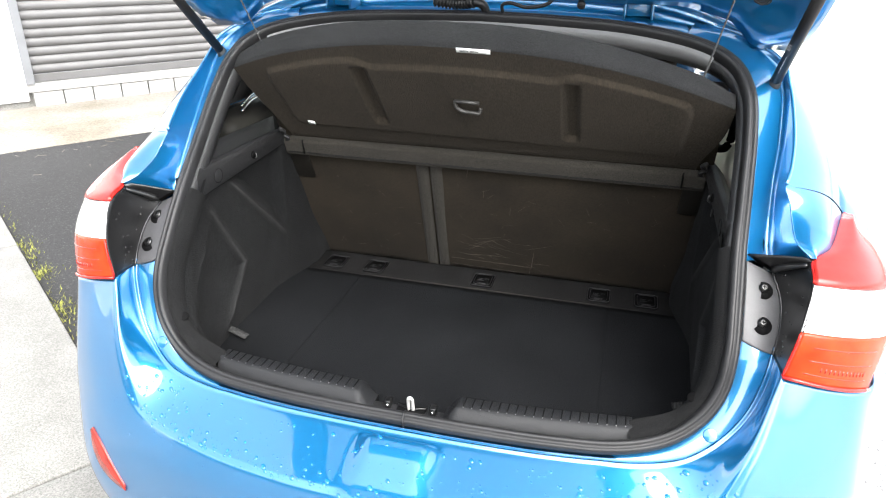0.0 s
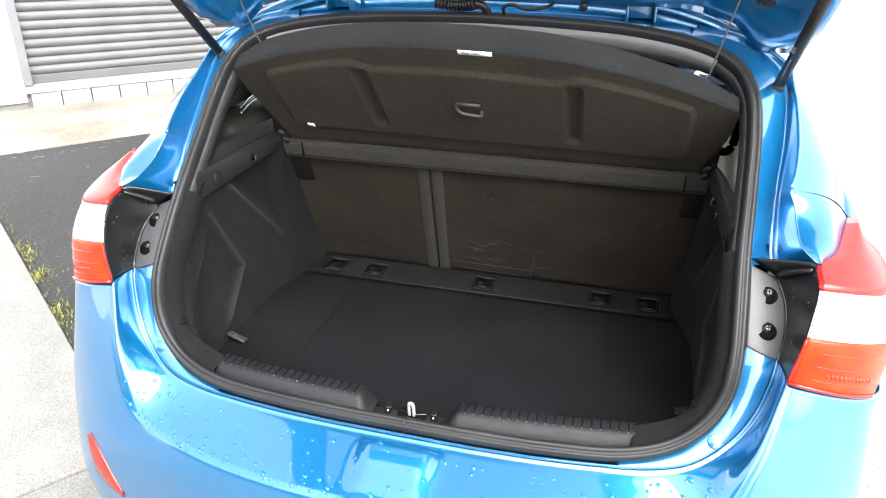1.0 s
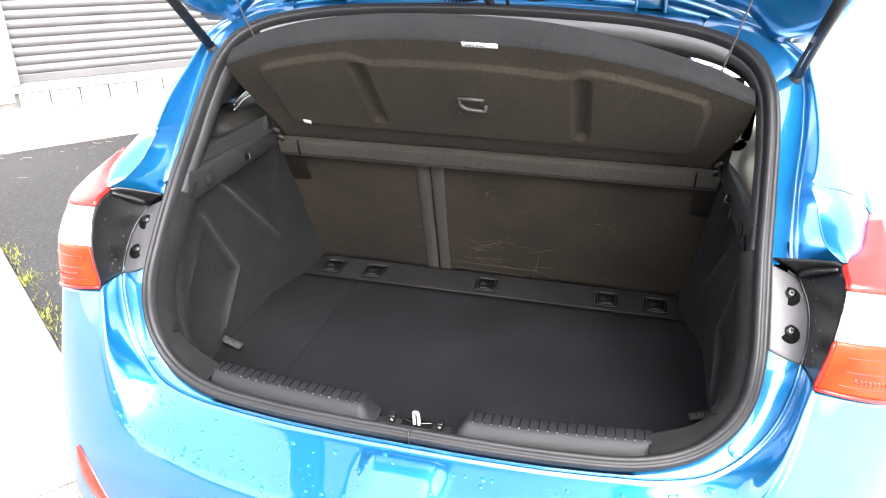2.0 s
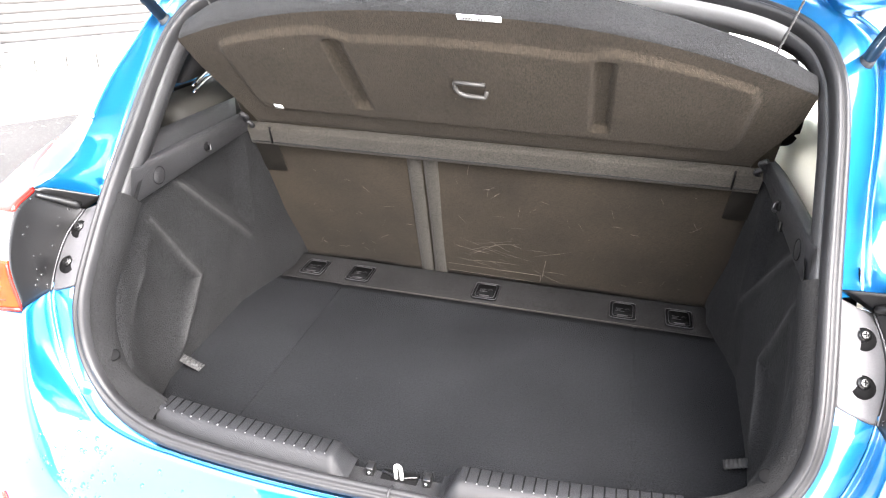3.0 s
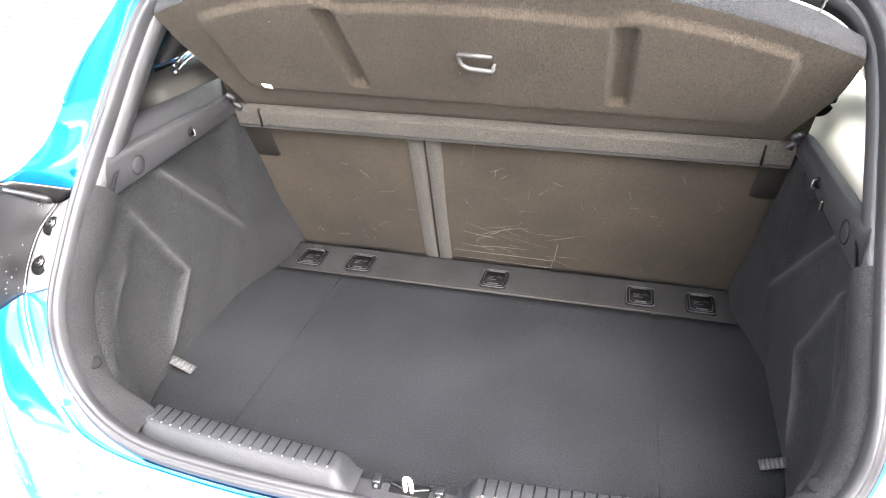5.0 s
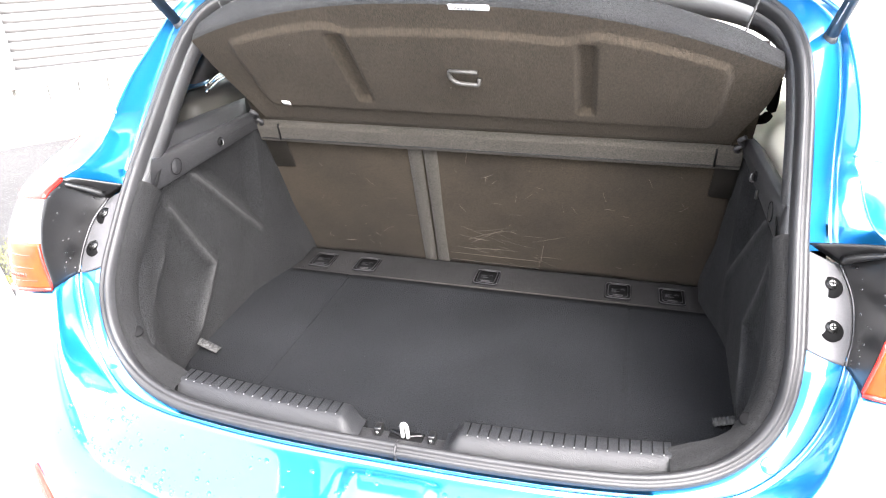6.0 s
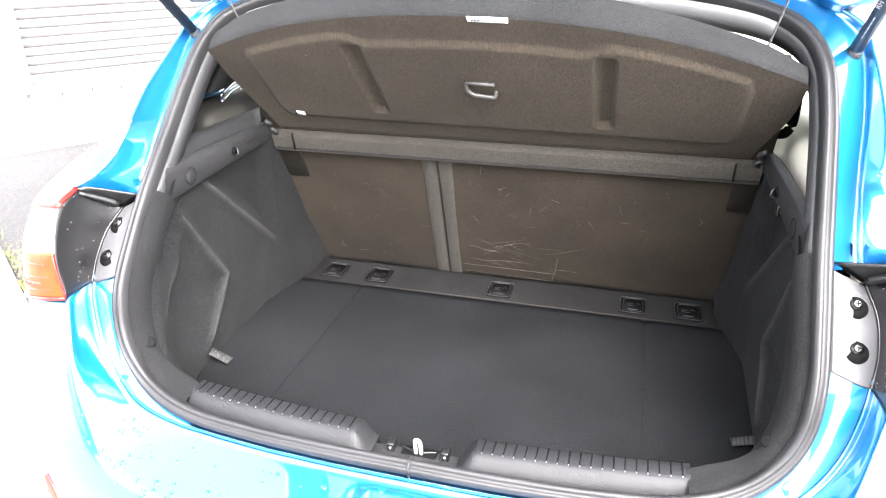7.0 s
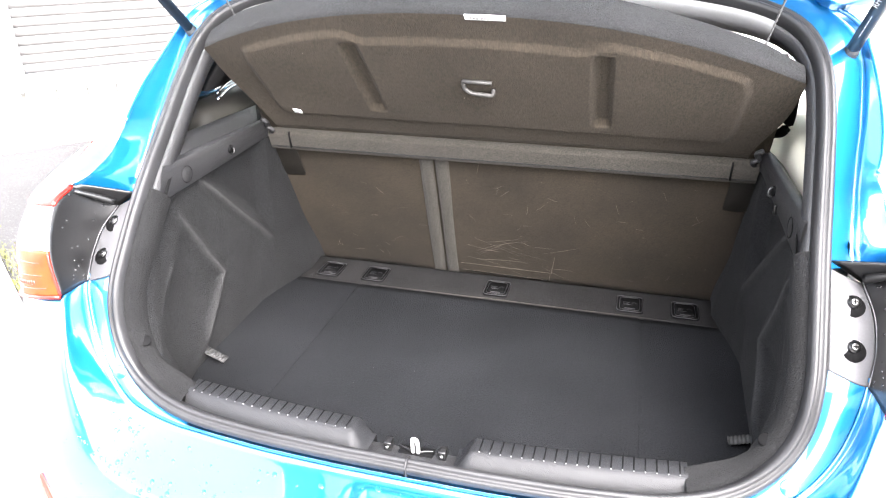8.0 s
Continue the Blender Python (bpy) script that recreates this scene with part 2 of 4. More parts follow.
def box(x0, x1, y0, y1, z0, z1, bm=None):
    bm = bm or bmesh.new()
    v = [bm.verts.new((x, y, z)) for x in (x0, x1) for y in (y0, y1) for z in (z0, z1)]
    for f in ((0, 1, 3, 2), (4, 6, 7, 5), (0, 4, 5, 1), (2, 3, 7, 6), (0, 2, 6, 4), (1, 5, 7, 3)):
        bm.faces.new([v[i] for i in f])
    return bm


def tube(points, radius, sides=10, bm=None, steps=1):
    """A round bar along the points, with closed ends; radius may be a function of 0..1."""
    bm = bm or bmesh.new()
    n = (len(points) - 1) * steps
    pts = [spline(points, i / n) for i in range(n + 1)] if steps > 1 else [Vector(p) for p in points]
    rings = []
    ref = Vector((0.31, 0.17, 0.93))
    for i, p in enumerate(pts):
        d = (pts[min(i + 1, n)] - pts[max(i - 1, 0)]).normalized()
        a = d.cross(ref).normalized()
        b = d.cross(a)
        r = radius(i / n) if callable(radius) else radius
        rings.append([bm.verts.new(p + r * (math.cos(k * math.tau / sides) * a + math.sin(k * math.tau / sides) * b)) for k in range(sides)])
    for q, w in zip(rings, rings[1:]):
        for k in range(sides):
            bm.faces.new((q[k], q[(k + 1) % sides], w[(k + 1) % sides], w[k]))
    bm.faces.new(rings[0][::-1])
    bm.faces.new(rings[-1])
    return bm


def disc(centre, normal, radius, height, sides=20, top=1.0, bm=None):
    """A short round plug standing on centre along normal."""
    c, d = Vector(centre), Vector(normal).normalized()
    return tube([c, c + d * height * 0.75, c + d * height], lambda t: radius * (top if t > 0.9 else 1.0), sides, bm)


def prism(outline, depth, bm=None):
    """A plate: the outline's corners, and the same moved by depth."""
    bm = bm or bmesh.new()
    lo = [bm.verts.new(Vector(p)) for p in outline]
    hi = [bm.verts.new(Vector(p) + Vector(depth)) for p in outline]
    bm.faces.new(lo[::-1])
    bm.faces.new(hi)
    for i in range(len(lo)):
        k = (i + 1) % len(lo)
        bm.faces.new((lo[i], lo[k], hi[k], hi[i]))
    return bm


def step(a, b, v):
    t = min(max((v - a) / (b - a), 0.0), 1.0)
    return t * t * (3 - 2 * t)


def sided(fn, side):
    """The same surface on the other flank."""
    def g(a, b):
        p = Vector(fn(a, b))
        return Vector((p.x * side, p.y, p.z))
    return g


def flank(points, side):
    return [Vector((p[0] * side, p[1], p[2])) for p in points]


# ---- the boot opening: half of its rim, from the middle of the sill up to the middle of the roof ----
RIM = [(0, -0.073, 0.655), (0.14, -0.072, 0.655), (0.28, -0.067, 0.657), (0.40, -0.057, 0.664), (0.487, -0.036, 0.685), (0.543, -0.010, 0.725),
       (0.574, 0.014, 0.78), (0.583, 0.040, 0.85), (0.583, 0.092, 0.925), (0.583, 0.156, 1.00), (0.590, 0.247, 1.08), (0.595, 0.340, 1.165),
       (0.588, 0.410, 1.232), (0.555, 0.462, 1.280), (0.48, 0.505, 1.311), (0.34, 0.540, 1.331), (0.17, 0.556, 1.339), (0, 0.560, 1.342)]
TILT = [(0, 52), (0.25, 46), (0.31, 30), (0.38, 18), (0.44, 20), (0.5, 34), (0.58, 42), (0.7, 45), (0.76, 50), (0.88, 62), (1.0, 66)]


def rim_frame(t):
    """Place on the rim, the way out from the opening along the sheet, and the way out of the car; t 0..1 is one half, 1..2 the other."""
    side = 1
    if t > 1:
        t, side = 2 - t, -1
    p = spline(RIM, t)
    along = (spline(RIM, min(t + 0.004, 1)) - spline(RIM, max(t - 0.004, 0))).normalized()
    if t < 0.002 or t > 0.998:
        along = Vector((1 if t < 0.5 else -1, 0, 0))
    a = radians(np.interp(t, [q[0] for q in TILT], [q[1] for q in TILT]))
    n = Vector((0, -math.cos(a), math.sin(a)))
    n = (n - along * n.dot(along)).normalized()
    out = along.cross(n).normalized()
    s = Vector((side, 1, 1))
    return p * s, out * s, n * s


def rim(t, b, n):
    p, out, nn = rim_frame(t)
    return p + out * b + nn * n


def rim_t(z):
    """Where the rim's flank is at height z."""
    lo, hi = 0.2, 0.95
    for _ in range(40):
        mid = (lo + hi) / 2
        lo, hi = (mid, hi) if spline(RIM, mid).z < z else (lo, mid)
    return lo


def seat_y(z):
    return 0.806 - (z - 0.56) * 0.47


# ---- the car ----
car = tagged(empty("car"), "blue metallic hatchback with its tailgate open, wet after rain", "car")
LOOP = 440
SEAL = [(0.0, -0.012), (0.001, 0.006), (-0.0032, 0.013), (-0.008, 0.014), (-0.0108, 0.009), (-0.0136, 0.014), (-0.0184, 0.016), (-0.0232, 0.01), (-0.0248, -0.004), (-0.0248, -0.022)]


def seal_fn(a, b):
    q = SEAL[round(b * (len(SEAL) - 1))]
    return rim(2 * a % 2, *q)


part("door_seal", sheet(seal_fn, LOOP, len(SEAL) - 1, True), RUBBER, car, "black double-lipped rubber weatherstrip round the boot opening")
part("seal_joint", tube([rim(0.002, 0.002, -0.008), rim(0.002, 0.0025, 0.008), rim(0.002, -0.008, 0.0155), rim(0.002, -0.018, 0.017), rim(0.002, -0.026, 0.005)], 0.0022, 6), RUBBER, car)

# rear flange round the rim, wider at the lower corners and flanks
FLANGE = [(0, 0.009), (0.16, 0.009), (0.20, 0.016), (0.245, 0.027), (0.30, 0.036), (0.36, 0.045), (0.42, 0.054), (0.4255, 0.055), (0.4285, 0.004), (0.838, 0.004), (0.842, 0.050), (1.0, 0.045)]


def flange_w(t):
    t = t if t <= 1 else 2 - t
    return float(np.interp(t, [q[0] for q in FLANGE], [q[1] for q in FLANGE]))


def flange_fn(a, b):
    t = 2 * a % 2
    w = flange_w(t)
    prof = [(-0.018, -0.024), (-0.004, -0.012), (0.006, -0.006), (w * 0.5, -0.006), (w - 0.004, -0.006), (w, -0.009)]
    return rim(t, *prof[round(b * 5)])


part("rear_flange", sheet(flange_fn, LOOP, 5, True), PAINT, car)


# rear bumper: rows of its section from the flange edge down, each from the middle to the corner
def edge_row(db, dn):
    places = np.interp(np.linspace(0, 1, 31), [0, 0.2, 0.4, 0.6, 0.8, 1], [0.0, 0.066, 0.134, 0.218, 0.288, 0.425])
    return [rim(float(t), flange_w(float(t)) + db, dn) for t in places]


def ledge_row(share):
    """A row of the flat ledge between the flange edge and the crease."""
    crease = [(0, -0.200, 0.606), (0.185, -0.195, 0.606), (0.37, -0.166, 0.607), (0.535, -0.114, 0.622), (0.602, -0.076, 0.715), (0.646, -0.008, 0.847)]
    return [p.lerp(spline(crease, i / 30), share) for i, p in enumerate(edge_row(0.009, -0.0075))]


BUMP = [edge_row(0.0002, -0.016), edge_row(0.0018, -0.0075), edge_row(0.009, -0.0075), ledge_row(0.12), ledge_row(0.55), ledge_row(1.0),
        [(0, -0.214, 0.600), (0.187, -0.209, 0.600), (0.375, -0.178, 0.601), (0.550, -0.122, 0.613), (0.614, -0.079, 0.708), (0.653, -0.010, 0.844)],
        [(0, -0.225, 0.585), (0.19, -0.219, 0.585), (0.385, -0.187, 0.586), (0.568, -0.126, 0.598), (0.634, -0.075, 0.700), (0.666, -0.006, 0.841)],
        [(0, -0.236, 0.53), (0.20, -0.229, 0.53), (0.42, -0.195, 0.53), (0.632, -0.124, 0.545), (0.725, -0.052, 0.648), (0.735, 0.014, 0.824)],
        [(0, -0.238, 0.44), (0.22, -0.231, 0.44), (0.46, -0.190, 0.44), (0.700, -0.114, 0.455), (0.802, -0.020, 0.555), (0.796, 0.046, 0.811)],
        [(0, -0.230, 0.33), (0.23, -0.223, 0.33), (0.47, -0.183, 0.33), (0.722, -0.100, 0.335), (0.826, 0.012, 0.43), (0.828, 0.110, 0.80)],
        [(0, -0.205, 0.22), (0.23, -0.198, 0.22), (0.47, -0.160, 0.22), (0.70, -0.060, 0.22), (0.850, 0.16, 0.33), (0.862, 0.30, 0.76)]]


def bumper_fn(a, b):
    side = 1
    u = 2 * a - 1
    if u < 0:
        u, side = -u, -1
    p = spline([spline(row, u) for row in BUMP], b)
    # raised pad over the latch
    x = p.x * side - 0.006
    pad = step(0.088, 0.050, abs(x)) * step(-0.088, -0.106, p.y) * step(0.50, 0.57, p.z)
    top = 0.648 - 1.05 * max(0.0, -0.112 - p.y) ** 1.3
    p.z += pad * max(0.0, top - p.z)
    p.y -= 0.012 * pad * step(-0.15, -0.21, p.y)
    return Vector((p.x * side, p.y, p.z))


part("rear_bumper", sheet(bumper_fn, 160, 88), PAINT, car, "blue rear bumper beaded with rain", solid=0.004)


def bumper_out(a, b):
    """Place on the bumper and the way out of its skin."""
    p = bumper_fn(a, b)
    n = (bumper_fn(min(a + 0.002, 1), b) - p).cross(bumper_fn(a, b + 0.004) - p).normalized()
    return p, n if n.y - 0.5 * n.z < 0 else -n


# rain beads on the bumper's ledge and crease
bm = bmesh.new()
rng = random.Random(7)
for k in range(650):
    a, b = rng.uniform(0.14, 0.86), min(0.70, max(0.30, rng.gauss(0.45, 0.10)))
    p, n = bumper_out(a, b)
    r = 0.0010 + 0.0040 * rng.random() ** 3
    u = n.orthogonal().normalized()
    v = n.cross(u)
    flow = rng.uniform(1.0, 1.5)
    rings = []
    for h, q in ((0.0, 1.0), (0.35, 0.86), (0.6, 0.5)):
        rings.append([bm.verts.new(p + n * (h * r * 0.6) + (u * math.cos(i * math.tau / 8) + v * flow * math.sin(i * math.tau / 8)) * r * q) for i in range(8)])
    for lo, hi in zip(rings, rings[1:]):
        for i in range(8):
            bm.faces.new((lo[i], lo[(i + 1) % 8], hi[(i + 1) % 8], hi[i]))
    bm.faces.new(rings[-1])
    bm.faces.new(rings[0][::-1])
tagged(part("rain", bm, WATER, car, "clear beads of rain"), kind="stuff")

# ---- flanks of the body, on both sides ----
# pillar section, from the lamp up to the roof corner: height on the rim, outer edge of the flange, top of the gutter wall
PILLAR = [(0.985, (0.630, 0.198, 0.963), (0.678, 0.106, 1.014)), (0.995, (0.627, 0.212, 0.988), (0.656, 0.133, 1.030)),
          (1.015, (0.627, 0.240, 1.022), (0.653, 0.178, 1.048)), (1.035, (0.629, 0.270, 1.052), (0.650, 0.210, 1.074)),
          (1.055, (0.633, 0.295, 1.075), (0.640, 0.226, 1.100)), (1.085, (0.637, 0.323, 1.098), (0.650, 0.263, 1.120)),
          (1.130, (0.645, 0.370, 1.135), (0.659, 0.323, 1.156)), (1.190, (0.650, 0.427, 1.185), (0.662, 0.398, 1.199)),
          (1.235, (0.648, 0.468, 1.228), (0.657, 0.450, 1.238)), (1.272, (0.628, 0.502, 1.272), (0.640, 0.496, 1.282))]
NOTCH = 4 / 11


def pillar_ends(a):
    """Rim place, flange edge and gutter top, a from the lamp to the roof corner."""
    ts = [rim_t(q[0]) for q in PILLAR] + [0.80, 0.84]
    edge = [q[1] for q in PILLAR] + [rim(t, 0.050, -0.010) for t in ts[-2:]]
    top = [q[2] for q in PILLAR] + [rim(t, 0.072, -0.014) for t in ts[-2:]]
    return float(np.interp(a * 11, range(12), ts)), spline(edge, a), spline(top, a)


def pillar_fn(a, b):
    """Flange beside the opening and the wall of the gutter that rises from its edge to the outer pillar."""
    t, e, c = pillar_ends(a)
    p = rim(t, 0.003, -0.008)
    out = (c - e).normalized()
    if b < 0.5:
        return p.lerp(e, b / 0.46) if b < 0.46 else e.lerp(e + out * 0.004 + Vector((0.002, 0.002, 0)), (b - 0.46) / 0.04)
    k = (b - 0.5) / 0.5
    return (e + out * 0.004 + Vector((0.002, 0.002, 0))).lerp(c, k)


def haunch_fn(a, b):
    """Rear wing above the wheel, forward of the lamp."""
    rear = [Vector(p) for p in LENS_OUT]
    mid = [(0.862, 0.30, 0.765), (0.873, 0.33, 0.86), (0.866, 0.37, 0.945), (0.830, 0.41, 1.015), (0.775, 0.45, 1.060)]
    mid2 = [(0.885, 0.70, 0.62), (0.890, 0.70, 0.80), (0.872, 0.72, 0.93), (0.82, 0.76, 1.01), (0.76, 0.80, 1.055)]
    far = [(0.888, 1.40, 0.45), (0.892, 1.40, 0.70), (0.880, 1.40, 0.88), (0.85, 1.40, 0.95), (0.80, 1.40, 0.98)]
    front = [(0.880, 2.60, 0.35), (0.885, 2.60, 0.60), (0.875, 2.60, 0.80), (0.84, 2.60, 0.88), (0.78, 2.60, 0.92)]
    nose = [(0.80, 3.75, 0.35), (0.80, 3.75, 0.50), (0.78, 3.70, 0.66), (0.74, 3.60, 0.76), (0.70, 3.50, 0.80)]
    return spline([spline(r, b) for r in (rear, mid, mid2, far, front, nose)], a)


LENS_IN = [(0.645, -0.014, 0.849), (0.660, -0.002, 0.930), (0.675, 0.048, 0.992), (0.681, 0.104, 1.010), (0.719, 0.158, 1.016), (0.764, 0.294, 1.033)]
LENS_OUT = [(0.797, 0.046, 0.812), (0.822, 0.095, 0.895), (0.824, 0.152, 0.957), (0.807, 0.205, 0.996), (0.787, 0.255, 1.018), (0.766, 0.302, 1.035)]
BR_OUT = [(0.638, 0.048, 0.852), (0.649, 0.082, 0.884), (0.648, 0.120, 0.924), (0.634, 0.158, 0.958)]


def lens_fn(v0, v1, lift=0.0):
    def fn(a, b):
        v = v0 + (v1 - v0) * b
        p, q = spline(LENS_IN, v), spline(LENS_OUT, v)
        r = p.lerp(q, a)
        bow = 4 * a * (1 - a)
        return r + Vector((0.010, -0.020, 0.004)) * bow + Vector((0.3, -0.9, 0.1)) * lift
    return fn


def lamp_rim_t(z):
    return rim(rim_t(z), 0.003, 0.0)


def bracket_fn(a, b):
    z = 0.869 + 0.114 * b
    inner = lamp_rim_t(z)
    return inner.lerp(spline(BR_OUT, b), a) + Vector((0, -0.004 * 4 * a * (1 - a), 0))


def black_fn(a, b):
    p, q = spline(BR_OUT, b), spline(LENS_IN, b * 0.6)
    return p.lerp(q, a) + Vector((0.0, 0.012, 0)) * math.sin(math.pi * a)


def black_top_fn(a, b):
    p, q = spline(BR_OUT, 1.0), Vector(LENS_IN[3])
    r, s = rim(rim_t(0.992), 0.004, -0.004), Vector((0.677, 0.112, 1.013))
    return p.lerp(q, a).lerp(r.lerp(s, a), b)


def build_flank(side):
    quarter = part("quarter_panel", sheet(sided(pillar_fn, side), 60, 20), PAINT, car)
    part("rear_wing", sheet(sided(haunch_fn, side), 60, 16), PAINT, car, solid=0.004)
    # shoulder between gutter, lamp and wing
    def shoulder_fn(a, b):
        p, q = pillar_ends(a * NOTCH)[2], spline(LENS_IN, 0.6 + 0.4 * a)
        return p.lerp(q, b) + Vector((0.016, -0.012, 0.014)).lerp(Vector((0.014, 0.0, 0.012)), a * a) * math.sin(math.pi * b) * min(1.0, 0.3 + 1.4 * a)
    part("shoulder", sheet(sided(shoulder_fn, side), 30, 16), PAINT, car)

    def outer_fn(a, b):
        p = pillar_ends(NOTCH + a * (1 - NOTCH) * 0.93)[2]
        return p.lerp(haunch_fn(0.36 * a, 1.0), b) + Vector((0.014, 0.0, 0.012)) * math.sin(math.pi * b)
    part("pillar_outer", sheet(sided(outer_fn, side), 40, 12), PAINT, car)
    part("gutter_bead", tube(flank([pillar_ends(NOTCH + 0.01 + (0.97 - NOTCH) * i / 30)[2] + Vector((0.001, -0.001, 0.001)) for i in range(31)], side), 0.0038, 8), PAINT, car)
    part("shoulder_seam", tube(flank([pillar_ends(NOTCH * i / 20)[2] + Vector((0.0, -0.0005, 0.0005)) for i in range(21)], side), 0.0016, 6), PAINT, car)
    lamp = empty("tail_lamp")
    lamp.parent = car
    part("housing", sheet(sided(black_fn, side), 12, 24), GLOSS, lamp, "glossy black lamp housing", solid=0.003)
    part("housing", sheet(sided(black_top_fn, side), 8, 6), GLOSS, lamp, solid=0.003)
    part("housing_bar", tube(flank([(0.672, 0.098, 1.004), (0.652, 0.122, 0.988), (0.634, 0.146, 0.970)], side), lambda t: 0.0035 + 0.004 * t, 10, steps=4), GLOSS, lamp, "glossy black bar")
    part("bracket_edge", tube(flank([spline(BR_OUT, i / 16) + Vector((0.001, -0.002, 0.001)) for i in range(17)], side), 0.0014, 6), BRACKET, lamp)
    bm = sheet(sided(bracket_fn, side), 20, 30)
    part("bracket", bm, BRACKET, lamp, "satin black lamp bracket with two screw wells", solid=0.003)
    for b in (0.30, 0.715):
        c = sided(bracket_fn, side)(0.52, b)
        n = Vector((0.10 * side, -0.72, 0.69)).normalized()
        # flush black disc stands in for the shade of a recessed well
        bm = tube([c - n * 0.004, c + n * 0.0012], 0.0160, 22)
        part("screw_well_shade", bm, MATTE, lamp)
        s = c + Vector((0.0, 0.002, 0.005))
        part("screw_washer", disc(s, n, 0.0088, 0.003, 16), SCREW, lamp)
        sc = disc(s + n * 0.003, n, 0.0058, 0.002, 12, 0.8)
        part("screw", sc, SCREW, lamp)
        u = n.cross(Vector((1, 0, 0))).normalized()
        for w in (u, n.cross(u)):
            k = s + n * 0.0051
            part("screw_slot", tube([k - w * 0.0038, k + w * 0.0038], 0.0009, 5), MATTE, lamp)
    for k, (v0, v1, mt, lb) in enumerate(((0.0, 0.20, ORANGELENS, "orange-red lower lens"), (0.20, 0.40, WHITELENS, "clear white middle lens"), (0.40, 1.0, REDLENS, "red upper lens"))):
        part("lens", sheet(sided(lens_fn(v0 + 0.0006, v1 - 0.0006), side), 24, 14), mt, lamp, lb, solid=0.004)
    # moulded lines in the lower lens
    for v in (0.036, 0.09, 0.144):
        line = [lens_fn(0, 1, 0.0)(0.14 + 0.70 * i / 16, v) for i in range(17)]
        part("lens_line", tube(flank(line, side), 0.0009, 5), DARKRED, lamp)
    for k in range(12):
        part("lens_dot", tube(flank([lens_fn(0, 1, 0.0)(0.28 + 0.045 * k, 0.051), lens_fn(0, 1, 0.0)(0.28 + 0.045 * k, 0.069)], side), 0.0013, 5), DARKRED, lamp)
    edge = [lens_fn(0, 1, 0.001)(i / 10, 0.0) for i in range(11)]
    part("lens_edge", tube(flank(edge, side), 0.0035, 8), REDLENS, lamp)
    for v0, v1 in ((0.005, 0.19), (0.41, 0.60)):
        edge = [lens_fn(0, 1, 0.0)(0.0, v0 + (v1 - v0) * i / 10) for i in range(11)]
        part("lens_edge", tube(flank(edge, side), 0.0026, 8), REDLENS, lamp)
    # rain on the housing
    bm = bmesh.new()
    rng = random.Random(21)
    for k in range(20):
        a, b = rng.uniform(0.15, 0.95), rng.uniform(0.05, 0.95)
        p = black_fn(a, b)
        n = (black_fn(a + 0.02, b) - p).cross(black_fn(a, b + 0.02) - p).normalized()
        n = n if n.y < 0 else -n
        p, n = flank([p, n], side)
        disc(p - n * 0.0005, n, 0.0008 + 0.0016 * rng.random() ** 2, 0.0016, 8, 0.5, bm)
    tagged(part("rain", bm, BEAD, lamp, "clear beads of rain"), kind="stuff")
    # round blanking plug in the lower flange corner
    tp = rim_t(0.7215)
    c, nn = rim(tp, 0.0205, -0.0062), rim_frame(tp)[2]
    c, nn = Vector((c.x * side, c.y, c.z)), Vector((nn.x * side, nn.y, nn.z))
    part("blanking_plug", disc(c, nn, 0.0125, 0.0024, 28, 0.88), PAINT, car)
    # slim reflector low on the bumper corner
    def refl_fn(a, b):
        p, n = bumper_out(*(lambda u, v: (u if side < 0 else 1 - u, v))(0.179 + 0.070 * a, 0.778 + 0.062 * a + (b - 0.5) * 0.050 * math.sin(math.pi * (0.08 + 0.84 * a))))
        return p + n * (0.002 + 0.003 * math.sin(math.pi * b))
    part("reflector", sheet(refl_fn, 24, 6), DARKRED, car, "slim red reflector", solid=0.003)
    # gas strut
    foot = Vector((0.630 * side, 0.480, 1.225))
    head = Vector((0.648 * side, 0.02, 1.66))
    d = (head - foot).normalized()
    strut = part("gas_strut", tube([foot + d * 0.035, foot + d * 0.37], 0.0108, 16), STRUTBLACK, car, "black gas strut")
    part("strut_rod", tube([foot + d * 0.37, head], 0.005, 10), CHROME, strut)
    part("strut_joint", tube([foot - d * 0.012, foot + d * 0.012, foot + d * 0.036], lambda t: 0.0140 if t < 0.6 else 0.0105, 12), PLASTIC, strut)
    part("strut_ball", tube([foot, foot + Vector((-0.022 * side, 0.012, -0.012))], 0.007, 10), SCREW, strut)
    part("strut_bracket", prism([foot + Vector((x * side, 0.006, z)) for x, z in ((-0.024, -0.026), (0.016, -0.040), (0.022, 0.0), (-0.01, 0.018))], (0, 0.006, -0.004)), PAINT, strut)
    # rear wheel and front wheel
    for y in (0.62, 3.02):
        wheel = empty("wheel")
        wheel.parent = car
        part("tyre", tube([(0.70 * side, y, 0.315), (0.71 * side, y, 0.315), (0.87 * side, y, 0.315), (0.88 * side, y, 0.315)], lambda t: 0.29 if t in (0.0, 1.0) else 0.315, 40), TYRE, wheel)
        part("rim", tube([(0.86 * side, y, 0.315), (0.884 * side, y, 0.315)], 0.20, 30), ALLOY, wheel)


for side in (1, -1):
    build_flank(side)
